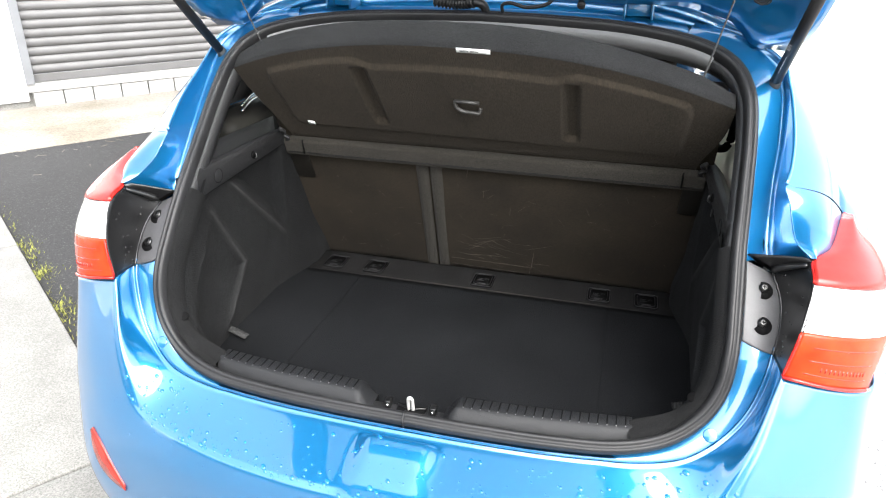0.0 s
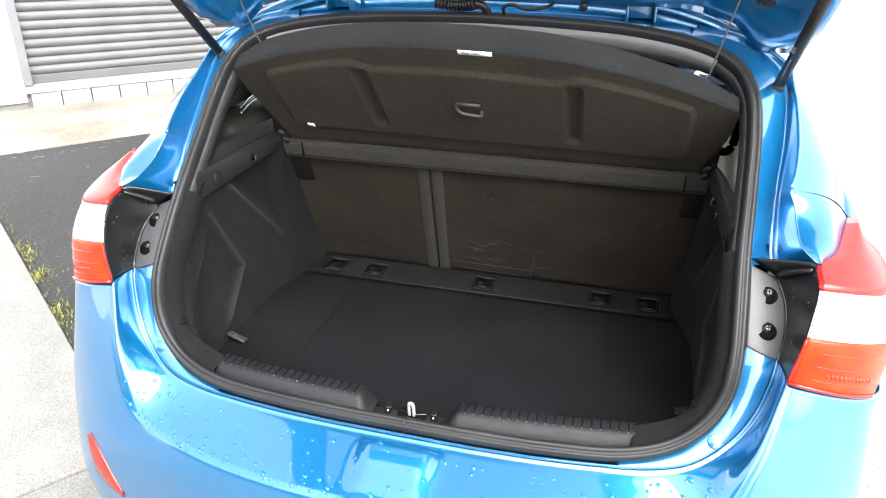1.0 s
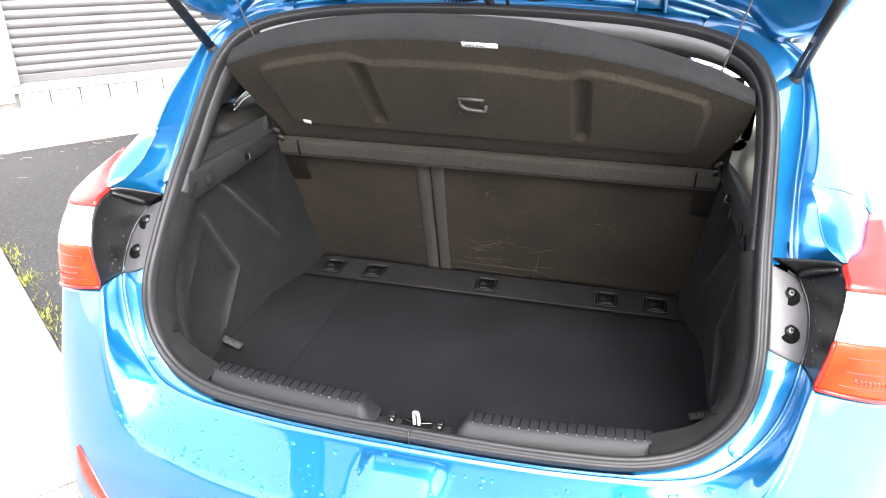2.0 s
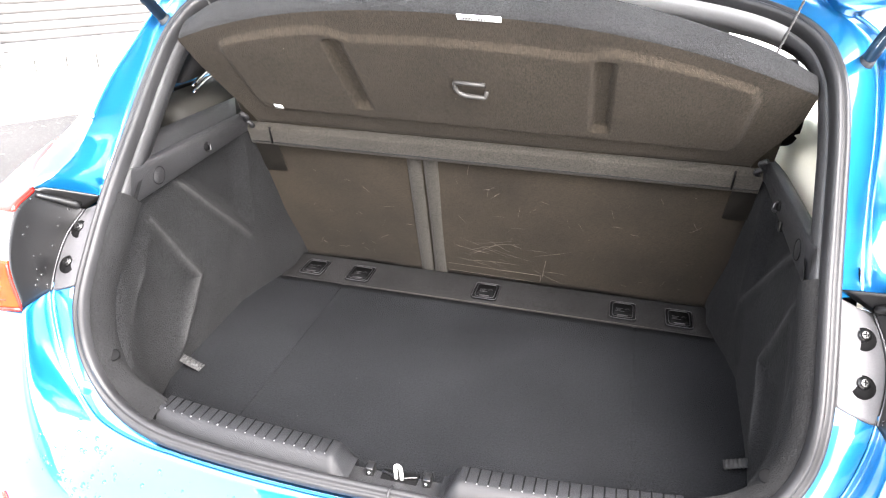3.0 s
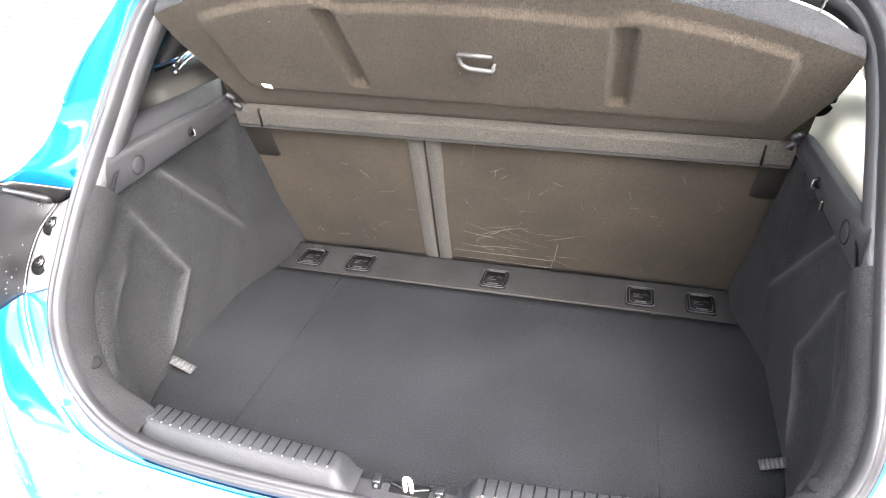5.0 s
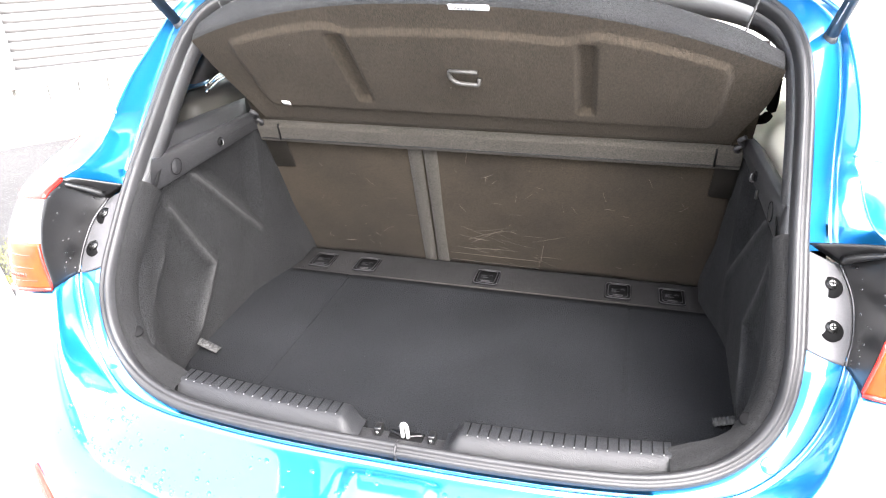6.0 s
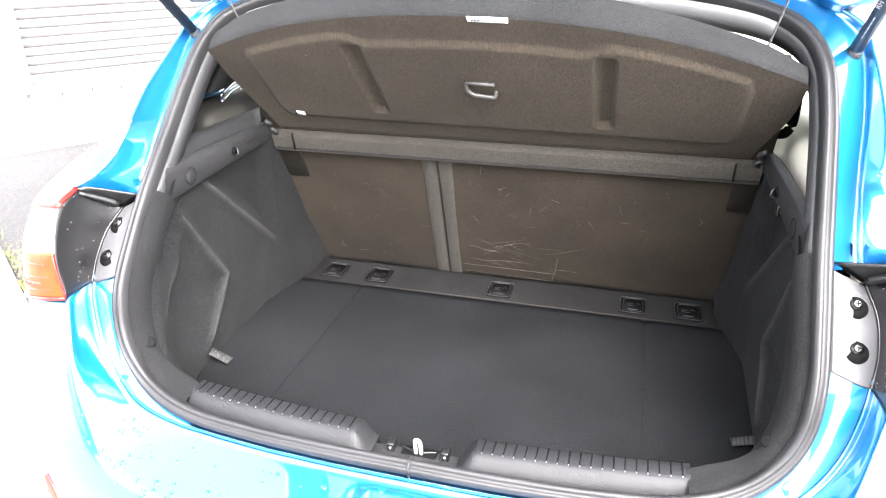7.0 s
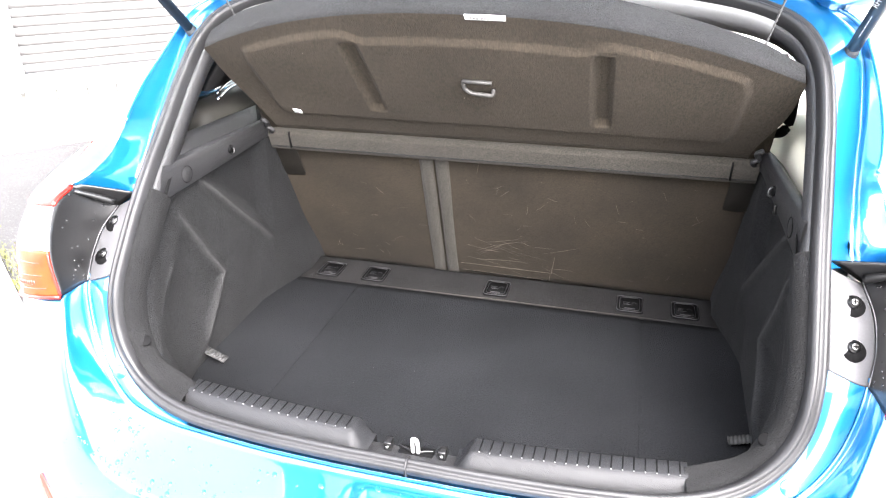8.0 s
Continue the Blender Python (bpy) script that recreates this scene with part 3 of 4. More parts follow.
# printing on one strut
mark = bpy.data.curves.new("strut_print", "FONT")
mark.body, mark.size, mark.extrude, mark.align_x = "RH", 0.013, 0.0002, "CENTER"
strut_print = new("strut_print", mark)
mark.materials.append(PRINT)
strut_print.parent = car
foot, head = Vector((0.630, 0.480, 1.225)), Vector((0.648, 0.02, 1.66))
up = (head - foot).normalized()
face = (Vector((-0.25, -0.75, 0.2)) - up * Vector((-0.25, -0.75, 0.2)).dot(up)).normalized()
strut_print.matrix_basis = Matrix.Translation(foot + up * 0.150 + face * 0.0110) @ Matrix((up, face.cross(up), face)).transposed().to_4x4()
for k in range(5):
    q = foot + up * (0.075 + 0.011 * k) + face * 0.0108
    part("print_bar", tube([q - up * 0.004, q + up * 0.004], 0.0008, 5), PRINT, car)


# ---- roof, header with hinges, tailgate ----
def roof_fn(a, b):
    u = 2 * a - 1
    back = 0.62 - 0.075 * u * u
    rows = [(u * 0.57, back, 1.385 - 0.075 * u ** 4), (u * 0.60, back + 0.05, 1.415 - 0.09 * u ** 4), (u * 0.62, 1.1, 1.455 - 0.09 * u ** 4), (u * 0.60, 1.7, 1.45 - 0.09 * u ** 4), (u * 0.58, 2.1, 1.38 - 0.08 * u ** 4)]
    return spline(rows, b)


def windscreen_fn(a, b):
    u = 2 * a - 1
    return Vector((u * 0.58, 2.1, 1.38 - 0.08 * u ** 4)).lerp(Vector((u * 0.66, 2.95 - 0.12 * u * u, 0.98 - 0.03 * u ** 4)), b) + Vector((0, 0.05 * math.sin(math.pi * b), 0.03 * math.sin(math.pi * b)))


def bonnet_fn(a, b):
    u = 2 * a - 1
    rows = [(u * 0.66, 2.95 - 0.12 * u * u, 0.98 - 0.03 * u ** 4), (u * 0.72, 3.35, 0.91 - 0.05 * u ** 4), (u * 0.74, 3.65 - 0.1 * u * u, 0.80 - 0.05 * u ** 4), (u * 0.76, 3.82 - 0.16 * u * u, 0.60), (u * 0.78, 3.84 - 0.18 * u * u, 0.35), (u * 0.76, 3.78 - 0.18 * u * u, 0.22)]
    return spline(rows, b)


part("roof", sheet(roof_fn, 32, 40), PAINT, car, solid=0.004)
part("windscreen", sheet(windscreen_fn, 24, 16), GLASS, car, solid=0.004).visible_shadow = False
part("bonnet", sheet(bonnet_fn, 24, 30), PAINT, car, solid=0.004)


def header_fn(a, b):
    t = 0.842 + 0.316 * a
    p0 = rim(t, flange_w(t), -0.009)
    u = -(2 * a - 1)
    p3 = Vector((u * 0.58, 0.62 - 0.075 * u * u, 1.384 - 0.075 * u ** 4))
    p1 = p0.lerp(p3, 0.3) + Vector((0, 0.01, -0.012))
    p2 = p0.lerp(p3, 0.8) + Vector((0, 0.02, -0.006))
    return spline([p0, p1, p2, p3], b)


part("roof_header", sheet(header_fn, 40, 10), PAINT, car)
for x in (-0.347, 0.347):
    hinge = part("hinge", box(x - 0.032, x - 0.026, 0.535, 0.60, 1.345, 1.41), PAINT, car, bevel=0.002)
    part("hinge_arm", box(x + 0.026, x + 0.032, 0.535, 0.60, 1.345, 1.41), PAINT, hinge, bevel=0.002)
    part("hinge_pin", tube([(x - 0.045, 0.56, 1.385), (x + 0.045, 0.56, 1.385)], 0.006, 10), PAINT, hinge)
    part("hinge_plate", box(x - 0.026, x + 0.026, 0.575, 0.59, 1.35, 1.40), PAINT, hinge, bevel=0.002)

gate = empty("tailgate")
gate.parent = car
tagged(gate, "raised blue tailgate")
GATE_A = radians(35)


def gate_pt(x, s, n):
    """s runs from the hinge to the free edge, n down into the boot."""
    return Vector((x, 0.57 - s * math.cos(GATE_A) - n * math.sin(GATE_A), 1.405 + s * math.sin(GATE_A) - n * math.cos(GATE_A)))


def gate_half(s):
    return float(np.interp(s, [-0.02, 0.06, 0.25, 0.6, 0.95], [0.668, 0.675, 0.690, 0.66, 0.56]))


def gate_depth(u, s):
    """How far the inner panel stands down: deep cheeks beside the hinges, a rim all round."""
    w = abs(u) - 0.11 * step(0.0, 0.11, s)
    cheek = 0.026 * step(0.62, 0.80, w) + 0.052 * step(0.78, 0.89, w)
    return 0.048 + cheek * step(0.42, 0.10, s) + 0.020 * step(0.55, 0.70, abs(u)) * step(0.3, 0.5, s) - 0.012 * step(0.035, 0.0, s)


def gate_inner(a, b):
    u = 2 * a - 1
    s = 0.015 - 0.035 * step(0.72, 0.95, abs(u)) + b * 0.93
    return gate_pt(u * gate_half(s), s, gate_depth(u, s))


def gate_outer(a, b):
    u = 2 * a - 1
    s = 0.0 + b * 0.96
    return gate_pt(u * gate_half(s) * 1.012, s, -0.02 - 0.02 * (1 - u * u) + 0.035 * step(0.93, 1.0, abs(u)))


def gate_side(side):
    def fn(a, b):
        s = -0.02 + a * 0.975
        return gate_pt(side * gate_half(s) * (1.0 + 0.012 * b), s, gate_depth(0.97, s) * (1 - b) + 0.0 * b)
    return fn


def framed(fn, nu, nv):
    """A panel with the opening of the rear window in it."""
    bm = sheet(fn, nu, nv)
    mid = {}
    for k, f in enumerate(bm.faces):
        a, b = (k // nv + 0.5) / nu, (k % nv + 0.5) / nv
        mid[f] = abs(2 * a - 1) < 0.80 and 0.27 < b < 0.72
    bmesh.ops.delete(bm, geom=[f for f, cut in mid.items() if cut], context="FACES")
    return bm


part("inner_panel", framed(gate_inner, 60, 30), PAINT, gate, solid=0.003)
part("outer_panel", framed(gate_outer, 60, 30), PAINT, gate, solid=0.003)
rear_window = part("rear_window", sheet(lambda a, b: gate_pt((2 * a - 1) * 0.55, 0.24 + 0.47 * b, 0.01), 8, 6), GLASS, gate, solid=0.004)
rear_window.visible_shadow = False
for side in (-1, 1):
    part("gate_edge", sheet(gate_side(side), 30, 3), PAINT, gate, solid=0.003)
    part("trim_edge", tube([gate_pt(side * 0.70, 0.10, 0.01), gate_pt(side * 0.70, 0.3, 0.0), gate_pt(side * 0.67, 0.6, 0.0)], 0.014, 8, steps=4), PLASTIC, gate)
    ua, ub = (0.578 * side / gate_half(0.115) + 1) / 2, (0.115 - 0.015) / 0.93
    nn = (gate_inner(ua + 0.004, ub) - gate_inner(ua, ub)).cross(gate_inner(ua, ub + 0.004) - gate_inner(ua, ub)).normalized()
    nn = nn if nn.z < 0 else -nn
    plug = part("gate_plug", disc(gate_inner(ua, ub) - nn * 0.001, nn, 0.0185, 0.0045, 28, 0.9), RUBBER, gate, "round black rubber plug")
    u1 = nn.orthogonal().normalized()
    part("plug_ring", tube([gate_inner(ua, ub) + nn * 0.0036 + 0.012 * (u1 * math.cos(i * math.tau / 20) + nn.cross(u1) * math.sin(i * math.tau / 20)) for i in range(21)], 0.0016, 6), PLASTIC, plug)
# wiring boot and cable between roof and tailgate
bm = tube([(-0.110 + 0.095 * i / 48, 0.535 + 0.012 * math.sin(i / 48 * math.pi), 1.372 - 0.006 * math.sin(i / 48 * math.pi)) for i in range(49)], lambda t: (0.0098, 0.0105, 0.0140, 0.0140)[round(t * 48) % 4], 14)
part("wiring_boot", bm, RUBBER, car, "black ribbed rubber wiring boot")
part("wiring_boot_end", tube([(-0.018, 0.535, 1.372), (0.003, 0.54, 1.366), (0.010, 0.548, 1.352), (0.008, 0.556, 1.34)], 0.010, 10, steps=5), RUBBER, car)
part("washer_hose", tube([(0.050, 0.548, 1.345), (0.050, 0.535, 1.366), (0.070, 0.53, 1.372), (0.105, 0.53, 1.364), (0.145, 0.53, 1.370), (0.165, 0.53, 1.384), (0.172, 0.53, 1.40)], 0.004, 8, steps=6), RUBBER, car)
part("rubber_stop", disc((0.225, 0.530, 1.374), (0, -0.8, -0.3), 0.009, 0.008, 16, 0.7), RUBBER, car)


# ---- boot lining ----
T42 = 0.1925     # rim place where the sill plates end
T100 = rim_t(1.00)


def lip_fn(side):
    """Felt lip behind the seal, from the sill's end up the flank."""
    def fn(a, b):
        t = T42 + a * (T100 - T42)
        low = step(0.305, 0.190, t)
        p = rim(t, -0.0235, -0.002)
        k = step(0.40, 0.53, p.x)
        flank_rows = [p, rim(t, -0.033, -0.005), rim(t, -0.042, -0.018), rim(t, -0.043, -0.034), rim(t, -0.038, -0.052)]
        in_x = -0.045 * k
        low_rows = [p, p + Vector((in_x * 0.25, 0.010, 0.005)), p + Vector((in_x * 0.6, 0.028, 0.005)), p + Vector((in_x, 0.052, 0.000)), p + Vector((in_x, 0.058, -0.11))]
        rows = [f.lerp(g, low) for f, g in zip(flank_rows, low_rows)]
        q = spline(rows, b)
        return Vector((q.x * side, q.y, q.z))
    return fn


# edges of the moulded hollow: its forward ridge and its rearward fold, as (height, place)
YB = [(0.58, 0.19), (0.623, 0.243), (0.683, 0.306), (0.736, 0.344), (0.826, 0.287), (0.919, 0.220), (1.0, 0.17)]
YR = [(0.56, 0.155), (0.64, 0.13), (0.70, 0.111), (0.765, 0.109), (0.822, 0.175), (0.919, 0.222), (1.0, 0.25)]


def wall_x(y, z):
    edge = float(np.interp(y, [0.05, 0.13, 0.247, 0.50, 0.567, 0.675, 0.70, 0.80], [0.515, 0.545, 0.558, 0.567, 0.556, 0.530, 0.524, 0.530]))
    up = float(np.interp(y, [0.05, 0.15, 0.30, 0.55, 0.70], [0.530, 0.556, 0.566, 0.558, 0.547]))
    k = step(0.58, 0.75, z)
    x = edge * (1 - k) + up * k
    yb = float(np.interp(z, [q[0] for q in YB], [q[1] for q in YB]))
    yr = float(np.interp(z, [q[0] for q in YR], [q[1] for q in YR]))
    x += 0.014 * step(-0.012, 0.10, yb - y) * step(-0.03, 0.07, y - yr) * step(0.560, 0.64, z) * step(0.97, 0.84, z)
    x -= 0.009 * math.exp(-((yb - y) / 0.016) ** 2) * step(0.585, 0.63, z) * step(0.96, 0.91, z)
    x -= 0.004 * math.exp(-((y - yr) / 0.022) ** 2) * step(0.68, 0.74, z) * step(0.93, 0.88, z)
    za = 0.944 - (y - 0.337) * 0.947
    above = step(-0.01, 0.07, z - za) * step(0.585, 0.545, y)
    x += 0.026 * above * step(0.99, 0.95, z)
    x -= 0.009 * math.exp(-((z - za) / 0.015) ** 2) * step(0.575, 0.535, y) * step(0.30, 0.34, y)
    x -= 0.004 * math.exp(-((y - 0.560) / 0.02) ** 2) * step(0.58, 0.72, z) * step(0.97, 0.90, z)
    return x


def wall_fn(side):
    def fn(a, b):
        z = 0.562 + b * (1.005 - 0.562)
        q = rim(rim_t(max(z, 0.715)), -0.039, -0.046)
        y0 = q.y + 0.03 * step(0.72, 0.62, z)
        y = y0 + (seat_y(z) + 0.01 - y0) * a
        k = step(0.0, 0.055, y - y0)
        return Vector((side * (q.x * (1 - k) + wall_x(y, z) * k), y, z))
    return fn


def trim_fn(side):
    """Hard trim along the top of the side lining."""
    def fn(a, b):
        y0 = 0.160 + 0.058 * b
        y = y0 + a * (0.62 - y0)
        x0 = min(wall_x(y, 0.96), 0.558) - 0.004
        z0 = 0.966 + 0.020 * a
        z1 = 1.028 - 0.006 * a
        rows = [(x0 + 0.012, z0 - 0.004), (x0 - 0.004, z0), (x0 - 0.006, z1 - 0.010), (x0 - 0.001, z1), (x0 + 0.012, z1 + 0.002), (x0 + 0.030, z1 - 0.016)]
        q = rows[round(b * 5)]
        return Vector((side * q[0], y, q[1]))
    return fn


def pillar_trim_fn(side):
    """Plastic pillar lining from the hard trim to the roof corner, behind the seal."""
    def fn(a, b):
        t = T100 - 0.015 + a * (0.812 - T100)
        rows = [rim(t, -0.0235, -0.008), rim(t, -0.030, -0.011), rim(t, -0.034, -0.028), rim(t, -0.020, -0.055)]
        q = spline(rows, b)
        return Vector((q.x * side, q.y, q.z))
    return fn


def header_trim_fn(a, b):
    t = 0.795 + 0.41 * a
    rows = [rim(t, -0.0235, -0.002), rim(t, -0.034, -0.012), rim(t, -0.034, -0.03), rim(t, -0.020, -0.055)]
    return spline(rows, b)


def build_lining(side):
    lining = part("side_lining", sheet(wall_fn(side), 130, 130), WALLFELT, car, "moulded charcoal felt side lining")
    lip = part("lining_lip", sheet(lip_fn(side), 60, 12), FELT, lining)
    c = min((lip_fn(side)(i / 60, 0.5) for i in range(61)), key=lambda p: (p - Vector((0.522 * side, 0.027, 0.752))).length)
    # black disc paints the darkness inside a small hole
    part("lining_hole", disc(c - Vector((-0.4 * side, -0.5, 0.75)) * 0.001, (-0.4 * side, -0.5, 0.75), 0.0100, 0.003, 18, 0.85), MATTE, lining, "black disc in place of a dark hole in the lining")
    trim = part("side_trim", sheet(trim_fn(side), 40, 5), PLASTIC, car, "grained black plastic trim with a round cap", bevel=0.002)
    y, z = 0.258, 0.995
    x = (min(wall_x(y, 0.96), 0.558) - 0.0095) * side
    ring = [(x - 0.0002 * side, y + 0.0165 * math.cos(i * math.tau / 24), z + 0.0165 * math.sin(i * math.tau / 24)) for i in range(25)]
    part("cap", disc((x + 0.003 * side, y, z), (-1 * side, 0, 0.02), 0.0165, 0.0034, 24, 0.95), PLASTIC, trim)
    part("cap_groove", tube(ring, 0.0009, 6), MATTE, trim)
    if side < 0:
        part("window_ledge", sheet(lambda a, b: Vector((side * (0.572 + 0.030 * b), 0.255 + 0.05 * b + 0.33 * a, 1.018 + 0.036 * b - 0.008 * a)), 10, 3), PLASTIC, trim, solid=0.003)
    hx = (min(wall_x(0.42, 0.96), 0.558) - 0.0095) * side
    part("bag_hook", tube([(hx, 0.423, 1.006), (hx - 0.008 * side, 0.42, 1.004), (hx - 0.010 * side, 0.417, 0.994), (hx - 0.003 * side, 0.416, 0.990)], 0.0022, 8, steps=4), GLOSS, trim, "small black bag hook")
    part("hook_well", tube([(hx + 0.002 * side, 0.42, 1.0), (hx - 0.003 * side, 0.42, 1.0)], 0.0095, 16), MATTE, trim)
    cx = (min(wall_x(0.376, 0.96), 0.558) - 0.0095) * side
    if side > 0:
        part("trim_clip", box(*sorted((cx, cx - 0.005 * side)), 0.372, 0.380, 0.972, 0.990), SCREW, trim, bevel=0.0015)
    part("shelf_rest", box(*sorted((hx, hx + 0.022 * side)), 0.47, 0.60, 0.996, 1.016), PLASTIC, trim, bevel=0.004)
    part("pillar_trim", sheet(pillar_trim_fn(side), 40, 12), PLASTIC, car)
    # pull tab between floor and lining
    strap = sheet(lambda a, b: Vector((side * (0.503 + (0.013 if side > 0 else 0.0) + 0.062 * a), 0.212 + 0.012 * a + 0.022 * b, 0.590 + 0.012 * a + 0.0012 * math.cos(a * math.pi * 18))), 40, 2)
    part("pull_tab", strap, WEBBING, car, "ribbed grey webbing tab", solid=0.002)


for side in (1, -1):
    build_lining(side)
part("header_trim", sheet(header_trim_fn, 40, 10), HEADGREY, car, "dark grey header trim")


# ---- sill plates, latch ----
def sill_plate(side):
    """Ribbed loading sill from the latch well to the lining."""
    def fn(a, b):
        x = 0.072 + a * 0.350
        bow = 0.030 * (x / 0.42) ** 2
        inner = step(0.030, 0.0, x - 0.072)          # slanted inner end
        prof = [(-0.060, 0.650), (-0.054, 0.671), (-0.044, 0.685), (-0.039, 0.6885), (-0.033, 0.690), (-0.003, 0.688), (0.001, 0.684), (0.003, 0.672), (0.005, 0.575)]
        y, z = prof[round(b * 8)]
        z -= inner * max(0, z - 0.655) * 0.95
        return Vector((side * x, y + bow, z))
    plate = part("sill_plate", sheet(fn, 60, 8), SILL, car, "grey plastic loading sill plate with ribs", bevel=0.0015)
    count = 19 if side > 0 else 18
    for k in range(count):
        x = 0.112 + k * (0.300 / (count - 1))
        bow = 0.030 * (x / 0.42) ** 2
        part("rib", tube([(side * x, -0.033 + bow, 0.6900), (side * x, -0.003 + bow, 0.6882)], 0.0013, 6), MATTE, plate)
        part("nub", disc((side * x, -0.0355 + bow, 0.6892), (0, -0.2, 1), 0.0011, 0.0012, 8, 0.6), DOT, plate)
    end = prism([(side * 0.4215, y + 0.030, z) for y, z in ((-0.056, 0.666), (-0.044, 0.685), (-0.033, 0.690), (-0.003, 0.688), (0.003, 0.672), (0.005, 0.575))], (0.002 * side, 0, 0))
    part("plate_end", end, SILL, plate)


for side in (1, -1):
    sill_plate(side)
well = part("latch_well", sheet(lambda a, b: Vector((-0.080 + 0.16 * a, (-0.060, -0.052, -0.036, 0.000, 0.003, 0.006)[round(b * 5)], (0.650, 0.664, 0.642, 0.640, 0.640, 0.575)[round(b * 5)])), 8, 5), PLASTIC, car, bevel=0.002)
striker = part("striker", tube([(-0.0046, -0.006, 0.632), (-0.0044, -0.012, 0.664), (-0.0026, -0.015, 0.674), (0.0026, -0.015, 0.674), (0.0044, -0.012, 0.664), (0.0046, -0.006, 0.632)], 0.0034, 10, steps=5), ZINC, well, "bright steel latch striker")
for x in (-0.030, 0.030):
    part("striker_arm", tube([(x * 0.12, -0.009, 0.6435), (x * 0.6, -0.004, 0.6445), (x, 0.001, 0.6425)], 0.0022, 8, steps=3), SCREW, well)
part("striker_plate", box(-0.030, 0.030, -0.015, 0.008, 0.638, 0.642), MATTE, well, bevel=0.002)
for x in (-0.048, 0.046):
    cl = box(x - 0.0065, x + 0.0065, -0.014, 0.004, 0.638, 0.656)
    clip = part("buffer_clip", cl, GLOSS, well, bevel=0.002)
    part("clip_stud", disc((x, -0.0145, 0.648), (0, -1, 0.2), 0.003, 0.002, 10), CHROME, clip)

# ---- floor ----
tray = part("floor_tray", sheet(lambda a, b: Vector(((-1 + 2 * a) * 0.545, (0.642, 0.646, 0.651, 0.762, 0.770, 0.774)[round(b * 5)], (0.574, 0.5796, 0.5806, 0.5850, 0.5855, 0.579)[round(b * 5)])), 20, 5), TRAYFELT, car, "raised carpeted strip behind the floor board", solid=0.01)
part("worn_edge", tube([(-0.33 + 0.078 * k, 0.6505, 0.5803 + 0.0003 * math.sin(k * 1.7)) for k in range(11)], lambda t: 0.0006 + 0.0009 * math.sin(math.pi * t), 6), RAIL, tray, "rubbed pale front edge")
part("tray_edge", tube([(-0.535, 0.7715, 0.5826), (0.535, 0.7715, 0.5826)], 0.0016, 6), PLASTIC, tray)


def floor_board():
    """Folding carpeted board: its outline narrows where the lining bulges; shallow folds run fore and aft."""
    def half(y):
        return float(np.interp(y, [0.0, 0.06, 0.13, 0.20, 0.30, 0.50, 0.575, 0.645], [0.42, 0.50, 0.535, 0.556, 0.574, 0.576, 0.560, 0.540]))

    def fn(a, b):
        y = 0.0 + 0.647 * b
        x = (-1 + 2 * a) * half(y)
        z = 0.580 - 0.0022 * math.exp(-((abs(x) - 0.362) / 0.0035) ** 2)
        z -= 0.0005 * step(0.642, 0.647, y)
        return Vector((x, y, z))
    return part("floor_board", sheet(fn, 240, 24), CARPET, None, solid=0.012)


board = floor_board()
for x in (-0.362, 0.362):
    part("fold_seam", tube([(x, 0.03 + 0.06 * k, 0.5795 + 0.0004 * math.sin(k * 2.1)) for k in range(11)], 0.0008, 6), CARPET, board)
tagged(board, "dark charcoal carpeted boot floor board with faint scuffs", "boot floor")


def rounded(x, y, hx, hy, r, z):
    """Corners of a rounded rectangle lying flat."""
    pts = []
    for k, (sx, sy) in enumerate(((1, 1), (-1, 1), (-1, -1), (1, -1))):
        for i in range(4):
            w = math.pi / 2 * (k + i / 3)
            pts.append((x + sx * (hx - r) + r * math.cos(w), y + sy * (hy - r) + r * math.sin(w), z))
    return pts


def anchor(x, y):
    cover = part("tether_anchor", prism(rounded(x, y, 0.032, 0.040, 0.010, 0.580), (0, 0, 0.0052)), MATTE, car, "black plastic child-seat tether cover", bevel=0.0015)
    for hx, hy, z, r in ((0.0305, 0.0385, 0.5852, 0.0011), (0.024, 0.031, 0.5856, 0.0008)):
        ring = rounded(x, y, hx, hy, 0.009, z)
        part("cover_rim", tube(ring + ring[:1], r, 6), PLASTIC, cover)
    part("cover_flap", prism(rounded(x, y + 0.003, 0.022, 0.025, 0.004, 0.585), (0, 0, 0.0014)), MATTE, cover)
    part("flap_lip", tube([(x - 0.019, y + 0.031, 0.5862), (x + 0.019, y + 0.031, 0.5862)], 0.0013, 6), PLASTIC, cover)
    part("flap_lip", tube([(x - 0.012, y - 0.026, 0.5868), (x + 0.012, y - 0.026, 0.5868)], 0.0013, 6), PLASTIC, cover)
    for k, (p, q) in enumerate(((-0.016, 0.000), (-0.016, -0.004), (-0.016, 0.004))):
        part("flap_mark", box(x + p, x + q, y + 0.004 - 0.006 * k, y + 0.0055 - 0.006 * k, 0.5863, 0.5868), PLASTIC, cover)
    part("flap_mark", tube([(x + 0.006, y + 0.002, 0.5866), (x + 0.011, y + 0.009, 0.5866), (x + 0.016, y + 0.002, 0.5866)], 0.0007, 5), PLASTIC, cover)


for x in (-0.466, -0.337, -0.002, 0.333, 0.463):
    anchor(x, 0.704)


# ---- rear seat backs ----
def seat_pt(x, z, out=0.0):
    lean = 0.04 * (z - 0.75) * step(0.25, 0.12, abs(x + 0.155))
    return Vector((x + lean, seat_y(z) - out * 0.905, z - out * 0.425))


